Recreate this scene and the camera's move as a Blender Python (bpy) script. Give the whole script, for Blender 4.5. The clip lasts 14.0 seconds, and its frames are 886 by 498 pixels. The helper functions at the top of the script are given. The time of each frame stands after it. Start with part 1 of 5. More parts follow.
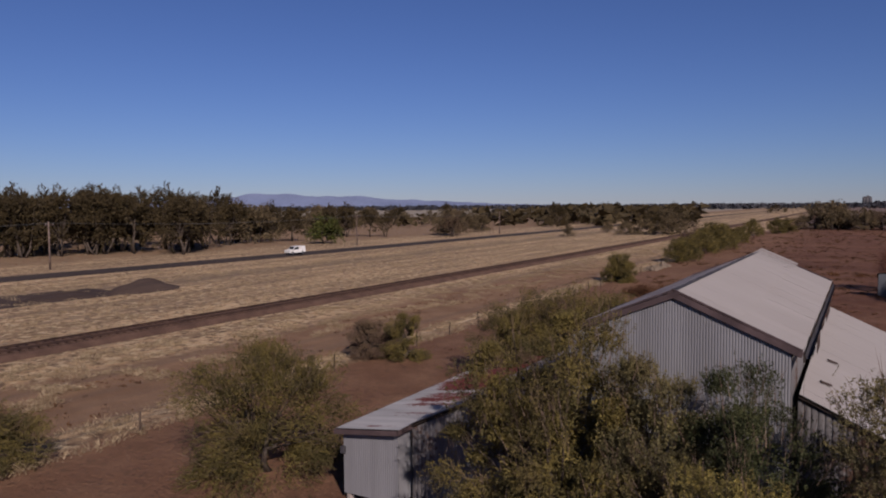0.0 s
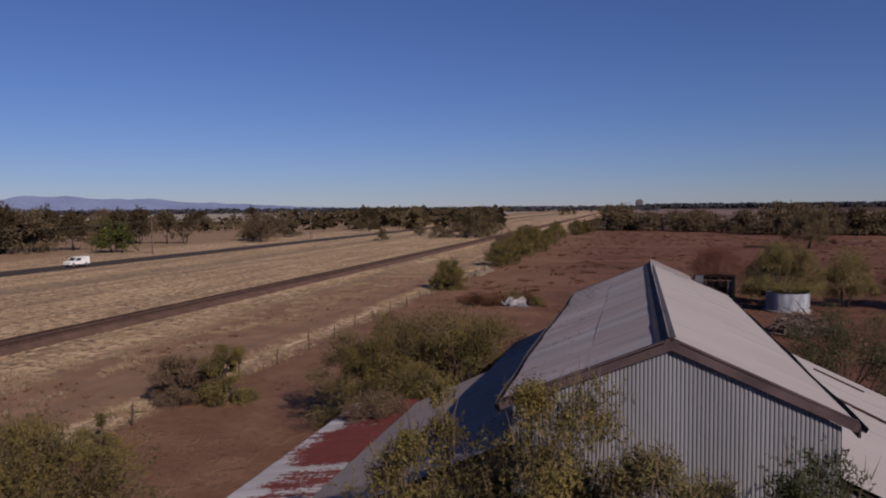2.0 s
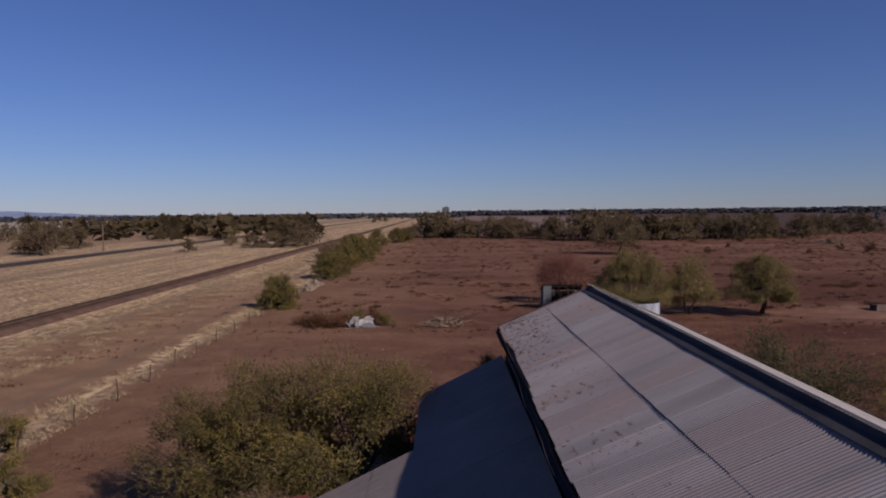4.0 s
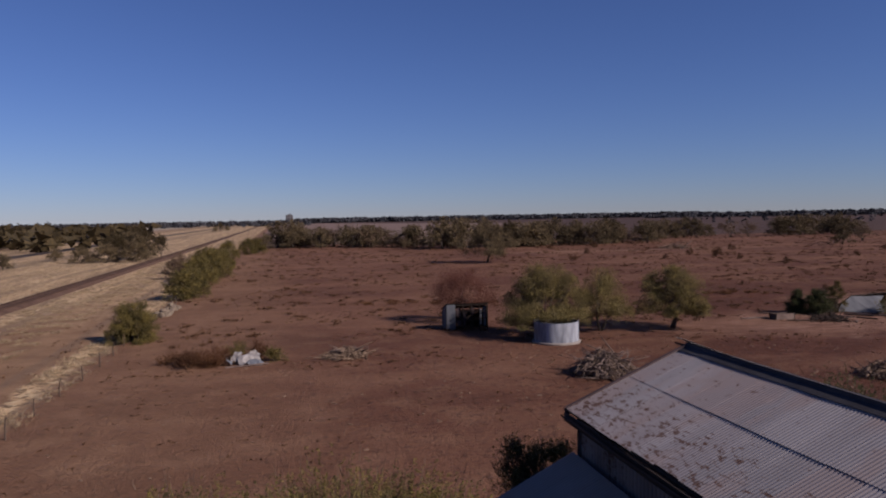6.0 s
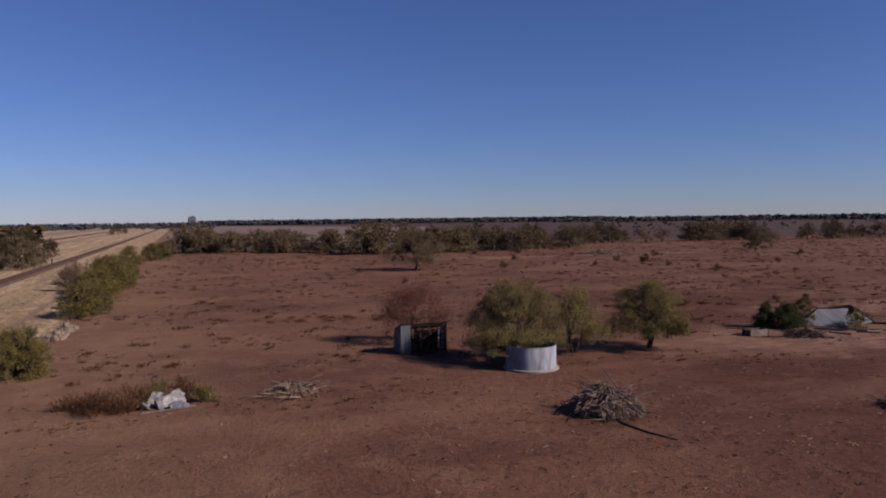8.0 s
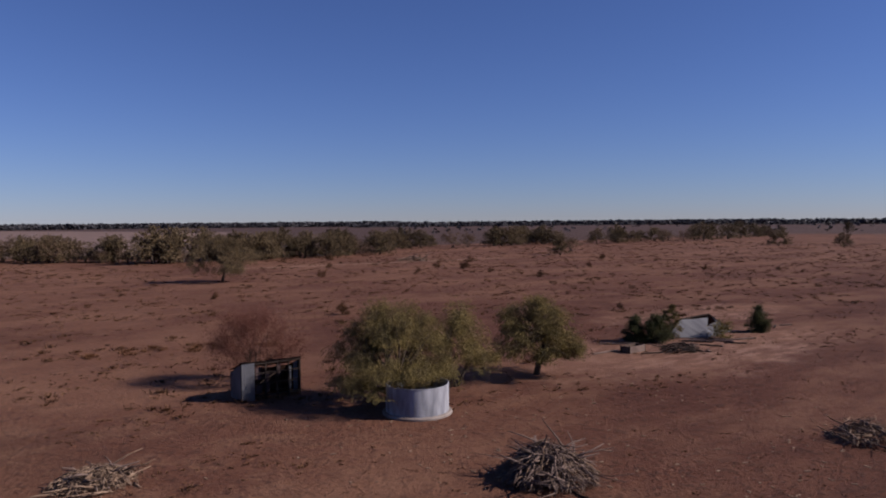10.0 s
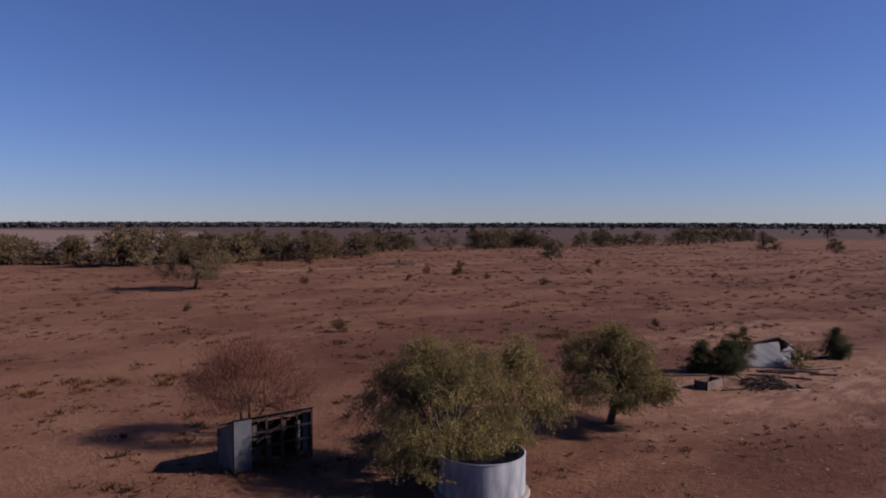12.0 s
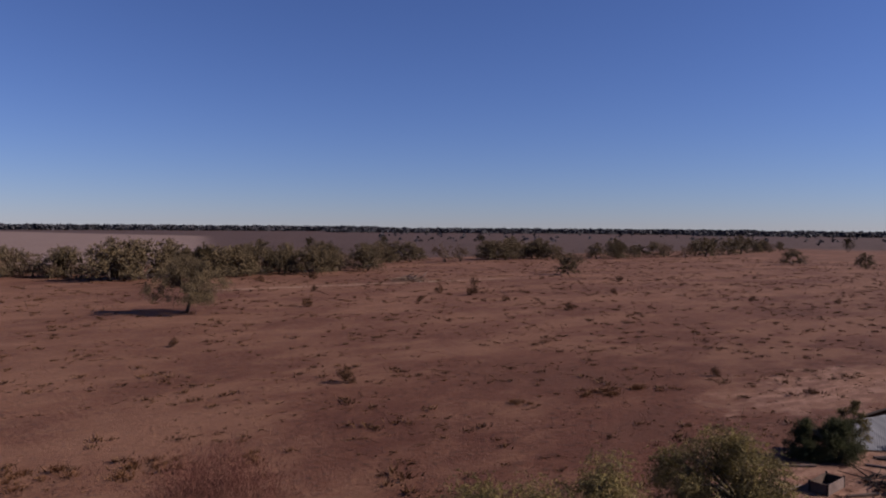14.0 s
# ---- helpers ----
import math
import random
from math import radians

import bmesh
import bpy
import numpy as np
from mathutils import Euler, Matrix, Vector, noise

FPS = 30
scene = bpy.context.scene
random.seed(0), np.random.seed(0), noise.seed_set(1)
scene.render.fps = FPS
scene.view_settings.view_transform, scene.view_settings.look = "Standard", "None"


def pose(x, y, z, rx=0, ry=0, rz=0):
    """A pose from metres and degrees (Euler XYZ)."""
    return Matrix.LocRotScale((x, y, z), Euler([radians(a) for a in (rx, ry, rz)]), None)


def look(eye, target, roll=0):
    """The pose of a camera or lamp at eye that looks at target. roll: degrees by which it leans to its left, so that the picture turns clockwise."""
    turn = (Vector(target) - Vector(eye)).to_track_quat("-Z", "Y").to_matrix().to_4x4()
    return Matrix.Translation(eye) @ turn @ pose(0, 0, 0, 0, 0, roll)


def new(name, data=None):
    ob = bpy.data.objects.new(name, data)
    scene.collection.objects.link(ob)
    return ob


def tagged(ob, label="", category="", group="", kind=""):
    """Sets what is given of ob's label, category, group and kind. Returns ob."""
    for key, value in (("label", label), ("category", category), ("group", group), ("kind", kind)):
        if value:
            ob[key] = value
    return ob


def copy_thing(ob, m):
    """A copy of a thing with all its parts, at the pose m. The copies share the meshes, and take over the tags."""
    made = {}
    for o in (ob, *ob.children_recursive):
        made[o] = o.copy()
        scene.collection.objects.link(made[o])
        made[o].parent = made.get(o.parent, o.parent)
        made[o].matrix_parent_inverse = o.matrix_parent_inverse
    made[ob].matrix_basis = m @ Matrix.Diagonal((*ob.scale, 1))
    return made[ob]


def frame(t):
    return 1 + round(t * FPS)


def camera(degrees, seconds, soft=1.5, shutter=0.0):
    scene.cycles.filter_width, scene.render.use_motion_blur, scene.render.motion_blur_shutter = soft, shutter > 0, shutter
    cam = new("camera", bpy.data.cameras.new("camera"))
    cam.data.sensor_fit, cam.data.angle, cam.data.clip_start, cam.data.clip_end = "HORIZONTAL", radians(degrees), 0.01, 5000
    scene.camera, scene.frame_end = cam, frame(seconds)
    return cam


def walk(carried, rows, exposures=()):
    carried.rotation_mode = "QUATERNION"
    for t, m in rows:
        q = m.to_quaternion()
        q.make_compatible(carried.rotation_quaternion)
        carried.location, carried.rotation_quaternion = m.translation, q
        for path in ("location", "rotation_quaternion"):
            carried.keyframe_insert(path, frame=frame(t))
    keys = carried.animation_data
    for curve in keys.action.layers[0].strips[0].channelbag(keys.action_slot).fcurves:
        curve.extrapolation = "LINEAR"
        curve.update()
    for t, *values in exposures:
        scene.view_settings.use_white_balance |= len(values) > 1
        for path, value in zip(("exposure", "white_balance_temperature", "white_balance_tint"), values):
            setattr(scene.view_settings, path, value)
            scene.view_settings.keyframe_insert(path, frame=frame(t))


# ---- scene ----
cam = camera(63.1, 14.0, soft=2.0)
PATH = [
    (0, (-0.462, 1.719, 9.965), (-1.453, 3.451, 9.845), -0.4),
    (0.5, (-1.726, 3.022, 10.021), (-2.718, 4.754, 9.902), -0.4),
    (1, (-2.944, 4.349, 9.994), (-3.928, 6.087, 9.879), -0.4),
    (1.5, (-4.107, 5.901, 10.045), (-4.879, 7.743, 9.929), -0.4),
    (2, (-5.254, 7.407, 10.125), (-5.753, 9.341, 10.009), -0.5),
    (2.5, (-6.469, 8.956, 10.179), (-6.862, 10.913, 10.067), -0.5),
    (3, (-7.641, 10.731, 10.206), (-7.895, 12.712, 10.099), -0.5),
    (3.5, (-8.652, 12.464, 10.263), (-8.759, 14.458, 10.159), -0.6),
    (4, (-9.568, 14.565, 10.294), (-9.547, 16.562, 10.193), -0.6),
    (6.3, (-14.179, 24.7, 10.883), (-13.683, 26.635, 10.796), -0.8),
    (6.5, (-14.383, 25.481, 10.899), (-13.855, 27.409, 10.812), -0.6),
    (7, (-14.925, 27.93, 11.105), (-14.316, 29.832, 11.017), -0.7),
    (7.5, (-15.268, 30.353, 11.231), (-14.617, 32.242, 11.144), -0.7),
    (8, (-15.458, 32.774, 11.32), (-14.77, 34.65, 11.237), -0.7),
    (8.5, (-15.599, 36.044, 11.418), (-14.87, 37.905, 11.338), -0.6),
    (9, (-15.504, 39.57, 11.434), (-14.607, 41.355, 11.352), -0.8),
    (9.2, (-15.366, 40.811, 11.413), (-14.38, 42.549, 11.332), -1.0),
    (11.3, (-13.311, 53.717, 11.663), (-12.059, 55.275, 11.588), -0.1),
    (11.5, (-12.762, 55.055, 11.642), (-11.511, 56.614, 11.57), -0.1),
    (12, (-11.427, 58.113, 11.754), (-10.179, 59.674, 11.682), 0.0),
    (12.5, (-10.011, 60.973, 12.134), (-8.765, 62.536, 12.065), 0.2),
    (13, (-8.555, 63.672, 12.7), (-7.31, 65.236, 12.636), 0.2),
    (13.5, (-6.95, 66.2, 13.44), (-5.712, 67.769, 13.38), 0.4),
    (14, (-5.518, 68.547, 14.295), (-4.281, 70.117, 14.234), 0.4),
]
walk(cam, [(t, look(eye, target, roll)) for t, eye, target, roll in PATH], [(0.0, 0.0, 6500, 19.5), (4.0, 0.12, 6500, 19.5), (9.0, 0.38, 6500, 20.0), (14.0, 0.49, 6620, 20.5)])

# ---- sun, sky, exposure ----
SUN = Vector((0.625, -0.565, 0.535)).normalized()
world = bpy.data.worlds.new("world")
scene.world = world
world.use_nodes = True
wn = world.node_tree
sky = wn.nodes.new("ShaderNodeTexSky")
sky.sky_type = 'NISHITA'
sky.sun_disc = False
sky.sun_elevation = math.asin(SUN.z)
sky.sun_rotation = math.atan2(SUN.x, SUN.y)
sky.altitude = 250.0
sky.air_density = 1.0
sky.dust_density = 0.0
sky.ozone_density = 5.0
tint = wn.nodes.new("ShaderNodeMix")
tint.data_type, tint.blend_type = 'RGBA', 'MULTIPLY'
tint.inputs[0].default_value = 1.0
tint.inputs[7].default_value = (0.83, 0.95, 1.38, 1.0)
wn.links.new(sky.outputs[0], tint.inputs[6])
wn.links.new(tint.outputs[2], wn.nodes["Background"].inputs[0])
wn.nodes["Background"].inputs[1].default_value = 0.042
lamp = bpy.data.lights.new("sun", 'SUN')
lamp.energy = 4.9
lamp.angle = radians(0.53)
lamp.color = (1.0, 0.93, 0.84)
sun = new("sun", lamp)
sun.matrix_world = look((0, 0, 60), Vector((0, 0, 60)) - SUN)

# ---- materials ----
def blank(name):
    m = bpy.data.materials.new(name)
    m.use_nodes = True
    nt = m.node_tree
    return m, nt, nt.nodes["Principled BSDF"]


def put(nt, socket, value):
    if hasattr(value, "links"):
        nt.links.new(value, socket)
    elif isinstance(value, (tuple, list)) and len(value) == 3 and socket.type == 'RGBA':
        socket.default_value = (*value, 1.0)
    else:
        socket.default_value = value


def noise_tex(nt, vec, scale, detail=4.0, rough=0.55):
    n = nt.nodes.new("ShaderNodeTexNoise")
    put(nt, n.inputs["Vector"], vec)
    n.inputs["Scale"].default_value = scale
    n.inputs["Detail"].default_value = detail
    n.inputs["Roughness"].default_value = rough
    return n.outputs["Fac"]


def calc(nt, op, a, b=0.0, c=0.0):
    n = nt.nodes.new("ShaderNodeMath")
    n.operation = op
    put(nt, n.inputs[0], a)
    put(nt, n.inputs[1], b)
    put(nt, n.inputs[2], c)
    return n.outputs[0]


def span(nt, v, a, b, lo=0.0, hi=1.0):
    n = nt.nodes.new("ShaderNodeMapRange")
    n.interpolation_type = 'SMOOTHSTEP'
    put(nt, n.inputs["Value"], v)
    n.inputs["From Min"].default_value = a
    n.inputs["From Max"].default_value = b
    n.inputs["To Min"].default_value = lo
    n.inputs["To Max"].default_value = hi
    return n.outputs["Result"]


def blend(nt, fac, a, b, kind='MIX'):
    n = nt.nodes.new("ShaderNodeMix")
    n.data_type = 'RGBA'
    n.blend_type = kind
    put(nt, n.inputs[0], fac)
    put(nt, n.inputs[6], a)
    put(nt, n.inputs[7], b)
    return n.outputs[2]


def bump(nt, height, strength, distance, bsdf):
    n = nt.nodes.new("ShaderNodeBump")
    n.inputs["Strength"].default_value = strength
    n.inputs["Distance"].default_value = distance
    put(nt, n.inputs["Height"], height)
    nt.links.new(n.outputs[0], bsdf.inputs["Normal"])


def place(nt):
    return nt.nodes.new("ShaderNodeNewGeometry").outputs["Position"]


def stretched(nt, vec, x, y, z):
    n = nt.nodes.new("ShaderNodeMapping")
    put(nt, n.inputs["Vector"], vec)
    n.inputs["Scale"].default_value = (x, y, z)
    return n.outputs[0]


def weathered(name, light, dark, big=0.6, fine=9.0, rough=0.8, metal=0.0, relief=0.25, depth=0.01, tint=0.25):
    """A worn surface: two tones at a large scale, grain at a small one, and a slight change from piece to piece."""
    m, nt, b = blank(name)
    p = place(nt)
    col = blend(nt, span(nt, noise_tex(nt, p, big, 5), 0.32, 0.68), light, dark)
    col = blend(nt, span(nt, noise_tex(nt, p, fine, 6, 0.7), 0.45, 0.8, 0.0, 0.55), col, tuple(c * 0.55 for c in dark))
    own = nt.nodes.new("ShaderNodeObjectInfo").outputs["Random"]
    col = blend(nt, 1.0, col, calc(nt, 'MULTIPLY_ADD', own, tint, 1.0 - tint * 0.5), 'MULTIPLY')
    put(nt, b.inputs["Base Color"], col)
    b.inputs["Roughness"].default_value = rough
    b.inputs["Metallic"].default_value = metal
    b.inputs["Specular IOR Level"].default_value = 0.12 if rough > 0.7 else 0.45
    bump(nt, noise_tex(nt, p, fine * 2, 6, 0.7), relief, depth, b)
    return m


def iron(name, light, dark, rust, amount, along, rough=0.5, metal=0.35, spread=None, speck=7.0, weight=(0.45, 0.75), shift=0.12, aged=0.0, dash=1.0):
    """Corrugated iron: dull zinc with stains that run down the sheet and rust that eats in from laps and nails."""
    m, nt, b = blank(name)
    p = place(nt)
    streak = stretched(nt, p, *along)
    col = blend(nt, span(nt, noise_tex(nt, streak, 1.0, 5), 0.3, 0.7), light, dark)
    own = nt.nodes.new("ShaderNodeObjectInfo").outputs["Random"]
    col = blend(nt, 1.0, col, calc(nt, 'MULTIPLY_ADD', own, shift, 1.0 - shift / 2), 'MULTIPLY')
    col = blend(nt, span(nt, own, 0.5, 0.95, 0.0, aged), col, blend(nt, 0.45, light, rust))
    col = blend(nt, span(nt, noise_tex(nt, stretched(nt, p, 0.35, 0.9, 0.35), 1.0, 4, 0.6), 0.5, 0.64, 0.0, aged), col, blend(nt, 0.4, light, (rust[0] * 1.6, rust[1] * 1.6, rust[2] * 1.4)))
    fleck = noise_tex(nt, stretched(nt, p, 1.0, dash, 1.0), speck, 6, 0.75)
    patch = noise_tex(nt, streak, 0.55, 4, 0.6)
    eaten = calc(nt, 'ADD', calc(nt, 'MULTIPLY', fleck, weight[0]), calc(nt, 'MULTIPLY', patch, weight[1]))
    if spread:
        sep = nt.nodes.new("ShaderNodeSeparateXYZ")
        nt.links.new(p, sep.inputs[0])
        eaten = calc(nt, 'ADD', eaten, span(nt, sep.outputs[1], *spread[0]))
        eaten = calc(nt, 'ADD', eaten, span(nt, sep.outputs[0], *spread[1]))
    mask = span(nt, eaten, amount, amount + 0.09)
    brown = blend(nt, noise_tex(nt, p, 3.0, 4), rust, tuple(c * 0.45 for c in rust))
    put(nt, b.inputs["Base Color"], blend(nt, calc(nt, 'MULTIPLY', mask, 0.95), col, brown))
    put(nt, b.inputs["Metallic"], calc(nt, 'MULTIPLY_ADD', mask, -metal, metal))
    put(nt, b.inputs["Roughness"], calc(nt, 'MULTIPLY_ADD', mask, 0.35, rough))
    b.inputs["Specular IOR Level"].default_value = 0.15
    bump(nt, noise_tex(nt, p, 2.2, 4), 0.25, 0.02, b)
    return m


def foliage(name, dark, mid, light, through_light=0.18):
    """Leaves: each its own shade, whole boughs lighter or duller, a little light shining through."""
    m, nt, b = blank(name)
    g = nt.nodes.new("ShaderNodeNewGeometry")
    rnd = g.outputs["Random Per Island"]
    bough = span(nt, noise_tex(nt, g.outputs["Position"], 1.1, 3), 0.4, 0.62)
    col = blend(nt, rnd, dark, mid)
    col = blend(nt, calc(nt, 'MULTIPLY', bough, calc(nt, 'MULTIPLY_ADD', rnd, 0.6, 0.4)), col, light)
    tired = span(nt, noise_tex(nt, g.outputs["Position"], 0.75, 3, 0.6), 0.52, 0.66, 0.0, 0.45)
    col = blend(nt, tired, col, blend(nt, 0.6, mid, (mid[0] * 0.95, mid[0] * 0.66, mid[0] * 0.46)))
    own = nt.nodes.new("ShaderNodeObjectInfo").outputs["Random"]
    col = blend(nt, 1.0, col, calc(nt, 'MULTIPLY_ADD', own, 0.3, 0.85), 'MULTIPLY')
    put(nt, b.inputs["Base Color"], col)
    b.inputs["Roughness"].default_value = 0.65
    b.inputs["Specular IOR Level"].default_value = 0.1
    t = nt.nodes.new("ShaderNodeBsdfTranslucent")
    put(nt, t.inputs["Color"], col)
    mix = nt.nodes.new("ShaderNodeMixShader")
    mix.inputs[0].default_value = through_light
    nt.links.new(b.outputs[0], mix.inputs[1])
    nt.links.new(t.outputs[0], mix.inputs[2])
    nt.links.new(mix.outputs[0], nt.nodes["Material Output"].inputs[0])
    return m


def ground_material():
    m, nt, b = blank("plain_earth")
    p = place(nt)
    sep = nt.nodes.new("ShaderNodeSeparateXYZ")
    nt.links.new(p, sep.inputs[0])
    x, y = sep.outputs[0], sep.outputs[1]
    broad = noise_tex(nt, p, 0.035, 4)
    mid = noise_tex(nt, p, 0.3, 5, 0.6)
    clump = noise_tex(nt, p, 1.3, 5, 0.65)
    grain = noise_tex(nt, p, 9.0, 5, 0.7)
    # red bare earth
    red = blend(nt, span(nt, broad, 0.35, 0.65), (0.098, 0.038, 0.022), (0.132, 0.058, 0.034))
    red = blend(nt, span(nt, mid, 0.45, 0.68, 0.0, 0.8), red, (0.165, 0.083, 0.050))
    red = blend(nt, span(nt, clump, 0.53, 0.66, 0.0, 0.8), red, (0.046, 0.019, 0.012))
    fleck = noise_tex(nt, p, 3.4, 3, 0.6)
    red = blend(nt, span(nt, fleck, 0.57, 0.65, 0.0, 0.75), red, (0.038, 0.018, 0.012))
    red = blend(nt, span(nt, fleck, 0.4, 0.3, 0.0, 0.8), red, (0.190, 0.106, 0.066))
    grit = noise_tex(nt, p, 6.5, 3, 0.65)
    red = blend(nt, span(nt, grit, 0.57, 0.66, 0.0, 0.6), red, (0.039, 0.018, 0.011))
    red = blend(nt, span(nt, grit, 0.4, 0.31, 0.0, 0.5), red, (0.190, 0.102, 0.063))
    sx = nt.nodes.new("ShaderNodeVectorMath")
    sx.operation = 'DISTANCE'
    put(nt, sx.inputs[0], stretched(nt, p, 1.0, 2.2, 0.0))
    sx.inputs[1].default_value = (42.0, 185.0, 0.0)
    dust = calc(nt, 'ADD', sx.outputs["Value"], calc(nt, 'MULTIPLY_ADD', mid, 34.0, -17.0))
    sy = nt.nodes.new("ShaderNodeVectorMath")
    sy.operation = 'DISTANCE'
    put(nt, sy.inputs[0], stretched(nt, p, 1.0, 2.4, 0.0))
    sy.inputs[1].default_value = (62.0, 234.0, 0.0)
    dust2 = calc(nt, 'ADD', sy.outputs["Value"], calc(nt, 'MULTIPLY_ADD', mid, 40.0, -20.0))
    side_in = calc(nt, 'ADD', x, calc(nt, 'MULTIPLY_ADD', mid, 26.0, -13.0))
    red = blend(nt, calc(nt, 'MULTIPLY', span(nt, side_in, -3.0, 26.0, 0.0, 1.0), span(nt, y, 90.0, 170.0, 1.0, 0.3)), red, blend(nt, 1.0, red, (0.60, 0.47, 0.44), 'MULTIPLY'))
    powder = blend(nt, span(nt, noise_tex(nt, stretched(nt, p, 0.35, 0.9, 1), 1.0, 5, 0.7), 0.42, 0.6), (0.118, 0.056, 0.037), (0.225, 0.128, 0.091))
    red = blend(nt, span(nt, dust, 24.0, 9.0, 0.0, 0.85), red, powder)
    red = blend(nt, span(nt, dust2, 18.0, 8.0, 0.0, 0.85), red, powder)
    sz = nt.nodes.new("ShaderNodeVectorMath")
    sz.operation = 'DISTANCE'
    put(nt, sz.inputs[0], stretched(nt, p, 1.0, 2.0, 0.0))
    sz.inputs[1].default_value = (44.0, 168.0, 0.0)
    dust3 = calc(nt, 'ADD', sz.outputs["Value"], calc(nt, 'MULTIPLY_ADD', mid, 30.0, -15.0))
    red = blend(nt, span(nt, dust3, 16.0, 6.0, 0.0, 0.8), red, powder)
    # sun-bleached and darker drifts across the open paddock
    drift = noise_tex(nt, stretched(nt, p, 0.035, 0.065, 1), 1.0, 6, 0.68)
    red = blend(nt, calc(nt, 'MULTIPLY', span(nt, drift, 0.44, 0.62, 0.0, 0.5), span(nt, y, 35.0, 80.0)), red, (0.190, 0.097, 0.058))
    red = blend(nt, span(nt, drift, 0.46, 0.34, 0.0, 0.45), red, (0.060, 0.024, 0.014))
    lane = calc(nt, 'ABSOLUTE', calc(nt, 'ADD', calc(nt, 'MULTIPLY_ADD', x, 0.1, y), calc(nt, 'MULTIPLY_ADD', mid, 8.0, -233.6)))
    lane = calc(nt, 'MULTIPLY', span(nt, lane, 2.2, 0.8), calc(nt, 'MULTIPLY', span(nt, x, 40.0, 56.0), span(nt, x, 118.0, 150.0, 1.0, 0.0)))
    red = blend(nt, calc(nt, 'MULTIPLY', lane, 0.7), red, (0.235, 0.151, 0.106))
    # dry grass over brown earth
    soil = blend(nt, span(nt, mid, 0.35, 0.65), (0.180, 0.102, 0.058), (0.245, 0.145, 0.084))
    straw = blend(nt, span(nt, mid, 0.35, 0.7), (0.385, 0.253, 0.140), (0.550, 0.378, 0.216))
    swath = span(nt, noise_tex(nt, stretched(nt, p, 0.32, 0.03, 1), 1.0, 5, 0.6), 0.42, 0.6)
    straw = blend(nt, calc(nt, 'MULTIPLY', swath, 0.72), straw, (0.178, 0.112, 0.066))
    straw = blend(nt, span(nt, clump, 0.49, 0.57, 0.0, 0.9), straw, (0.108, 0.068, 0.042))
    tuss = noise_tex(nt, stretched(nt, p, 1.0, 0.7, 1), 1.5, 3, 0.6)
    straw = blend(nt, span(nt, tuss, 0.52, 0.60, 0.0, 0.8), straw, (0.540, 0.410, 0.250))
    wobble = calc(nt, 'MULTIPLY_ADD', mid, 7.0, -3.5)
    xw = calc(nt, 'ADD', calc(nt, 'ADD', x, wobble), calc(nt, 'MULTIPLY_ADD', broad, 12.0, -6.0))
    xn = calc(nt, 'ADD', x, calc(nt, 'MULTIPLY_ADD', mid, 3.0, -1.5))
    path = calc(nt, 'MULTIPLY', span(nt, xw, -43.0, -39.0), span(nt, calc(nt, 'ADD', y, calc(nt, 'MULTIPLY_ADD', mid, 60.0, -30.0)), 95.0, 150.0, 1.0, 0.25))
    west = blend(nt, path, straw, soil)
    west = blend(nt, span(nt, xn, -30.9, -29.9), west, straw)
    wheel = span(nt, noise_tex(nt, stretched(nt, p, 0.45, 0.012, 1), 1.0, 4, 0.6), 0.5, 0.64)
    west = blend(nt, calc(nt, 'MULTIPLY', wheel, 0.6), west, (0.151, 0.100, 0.067))
    west = blend(nt, span(nt, xw, -132.0, -122.0, 1.0, 0.0), west, blend(nt, span(nt, clump, 0.45, 0.6), soil, (0.235, 0.173, 0.112)))
    track = calc(nt, 'MULTIPLY', span(nt, xw, -86.0, -82.0), span(nt, xw, -79.0, -75.0, 1.0, 0.0))
    west = blend(nt, calc(nt, 'MULTIPLY', track, 0.7), west, (0.167, 0.117, 0.078))
    red = blend(nt, span(nt, xw, -24.0, -6.0, 0.4, 0.0), red, soil)
    col = blend(nt, span(nt, xn, -29.2, -27.6), west, red)
    # far paddocks
    beyond = span(nt, calc(nt, 'ADD', y, wobble), 330.0, 345.0)
    side = calc(nt, 'SUBTRACT', x, calc(nt, 'MULTIPLY', y, 0.36))
    plough = blend(nt, span(nt, broad, 0.3, 0.7), (0.140, 0.093, 0.080), (0.165, 0.115, 0.098))
    dark = blend(nt, span(nt, broad, 0.35, 0.65), (0.046, 0.027, 0.023), (0.064, 0.038, 0.032))
    east_far = blend(nt, span(nt, side, -42.0, -14.0), plough, dark)
    col = blend(nt, calc(nt, 'MULTIPLY', beyond, span(nt, x, -26.0, -20.0)), col, east_far)
    pale = calc(nt, 'MULTIPLY', span(nt, y, 520.0, 580.0), span(nt, x, -190.0, -150.0, 1.0, 0.0))
    col = blend(nt, pale, col, (0.257, 0.219, 0.174))
    col = blend(nt, span(nt, calc(nt, 'ADD', x, calc(nt, 'MULTIPLY', y, 0.25)), 560.0, 640.0), col, dark)
    col = blend(nt, span(nt, grain, 0.35, 0.7, 0.0, 0.5), col, blend(nt, 0.5, col, (0.041, 0.025, 0.019)))
    put(nt, b.inputs["Base Color"], col)
    b.inputs["Roughness"].default_value = 0.95
    b.inputs["Specular IOR Level"].default_value = 0.15
    height = calc(nt, 'ADD', calc(nt, 'MULTIPLY', clump, 0.7), calc(nt, 'MULTIPLY', calc(nt, 'ADD', grain, fleck), 0.3))
    bump(nt, height, 0.9, 0.27, b)
    return m


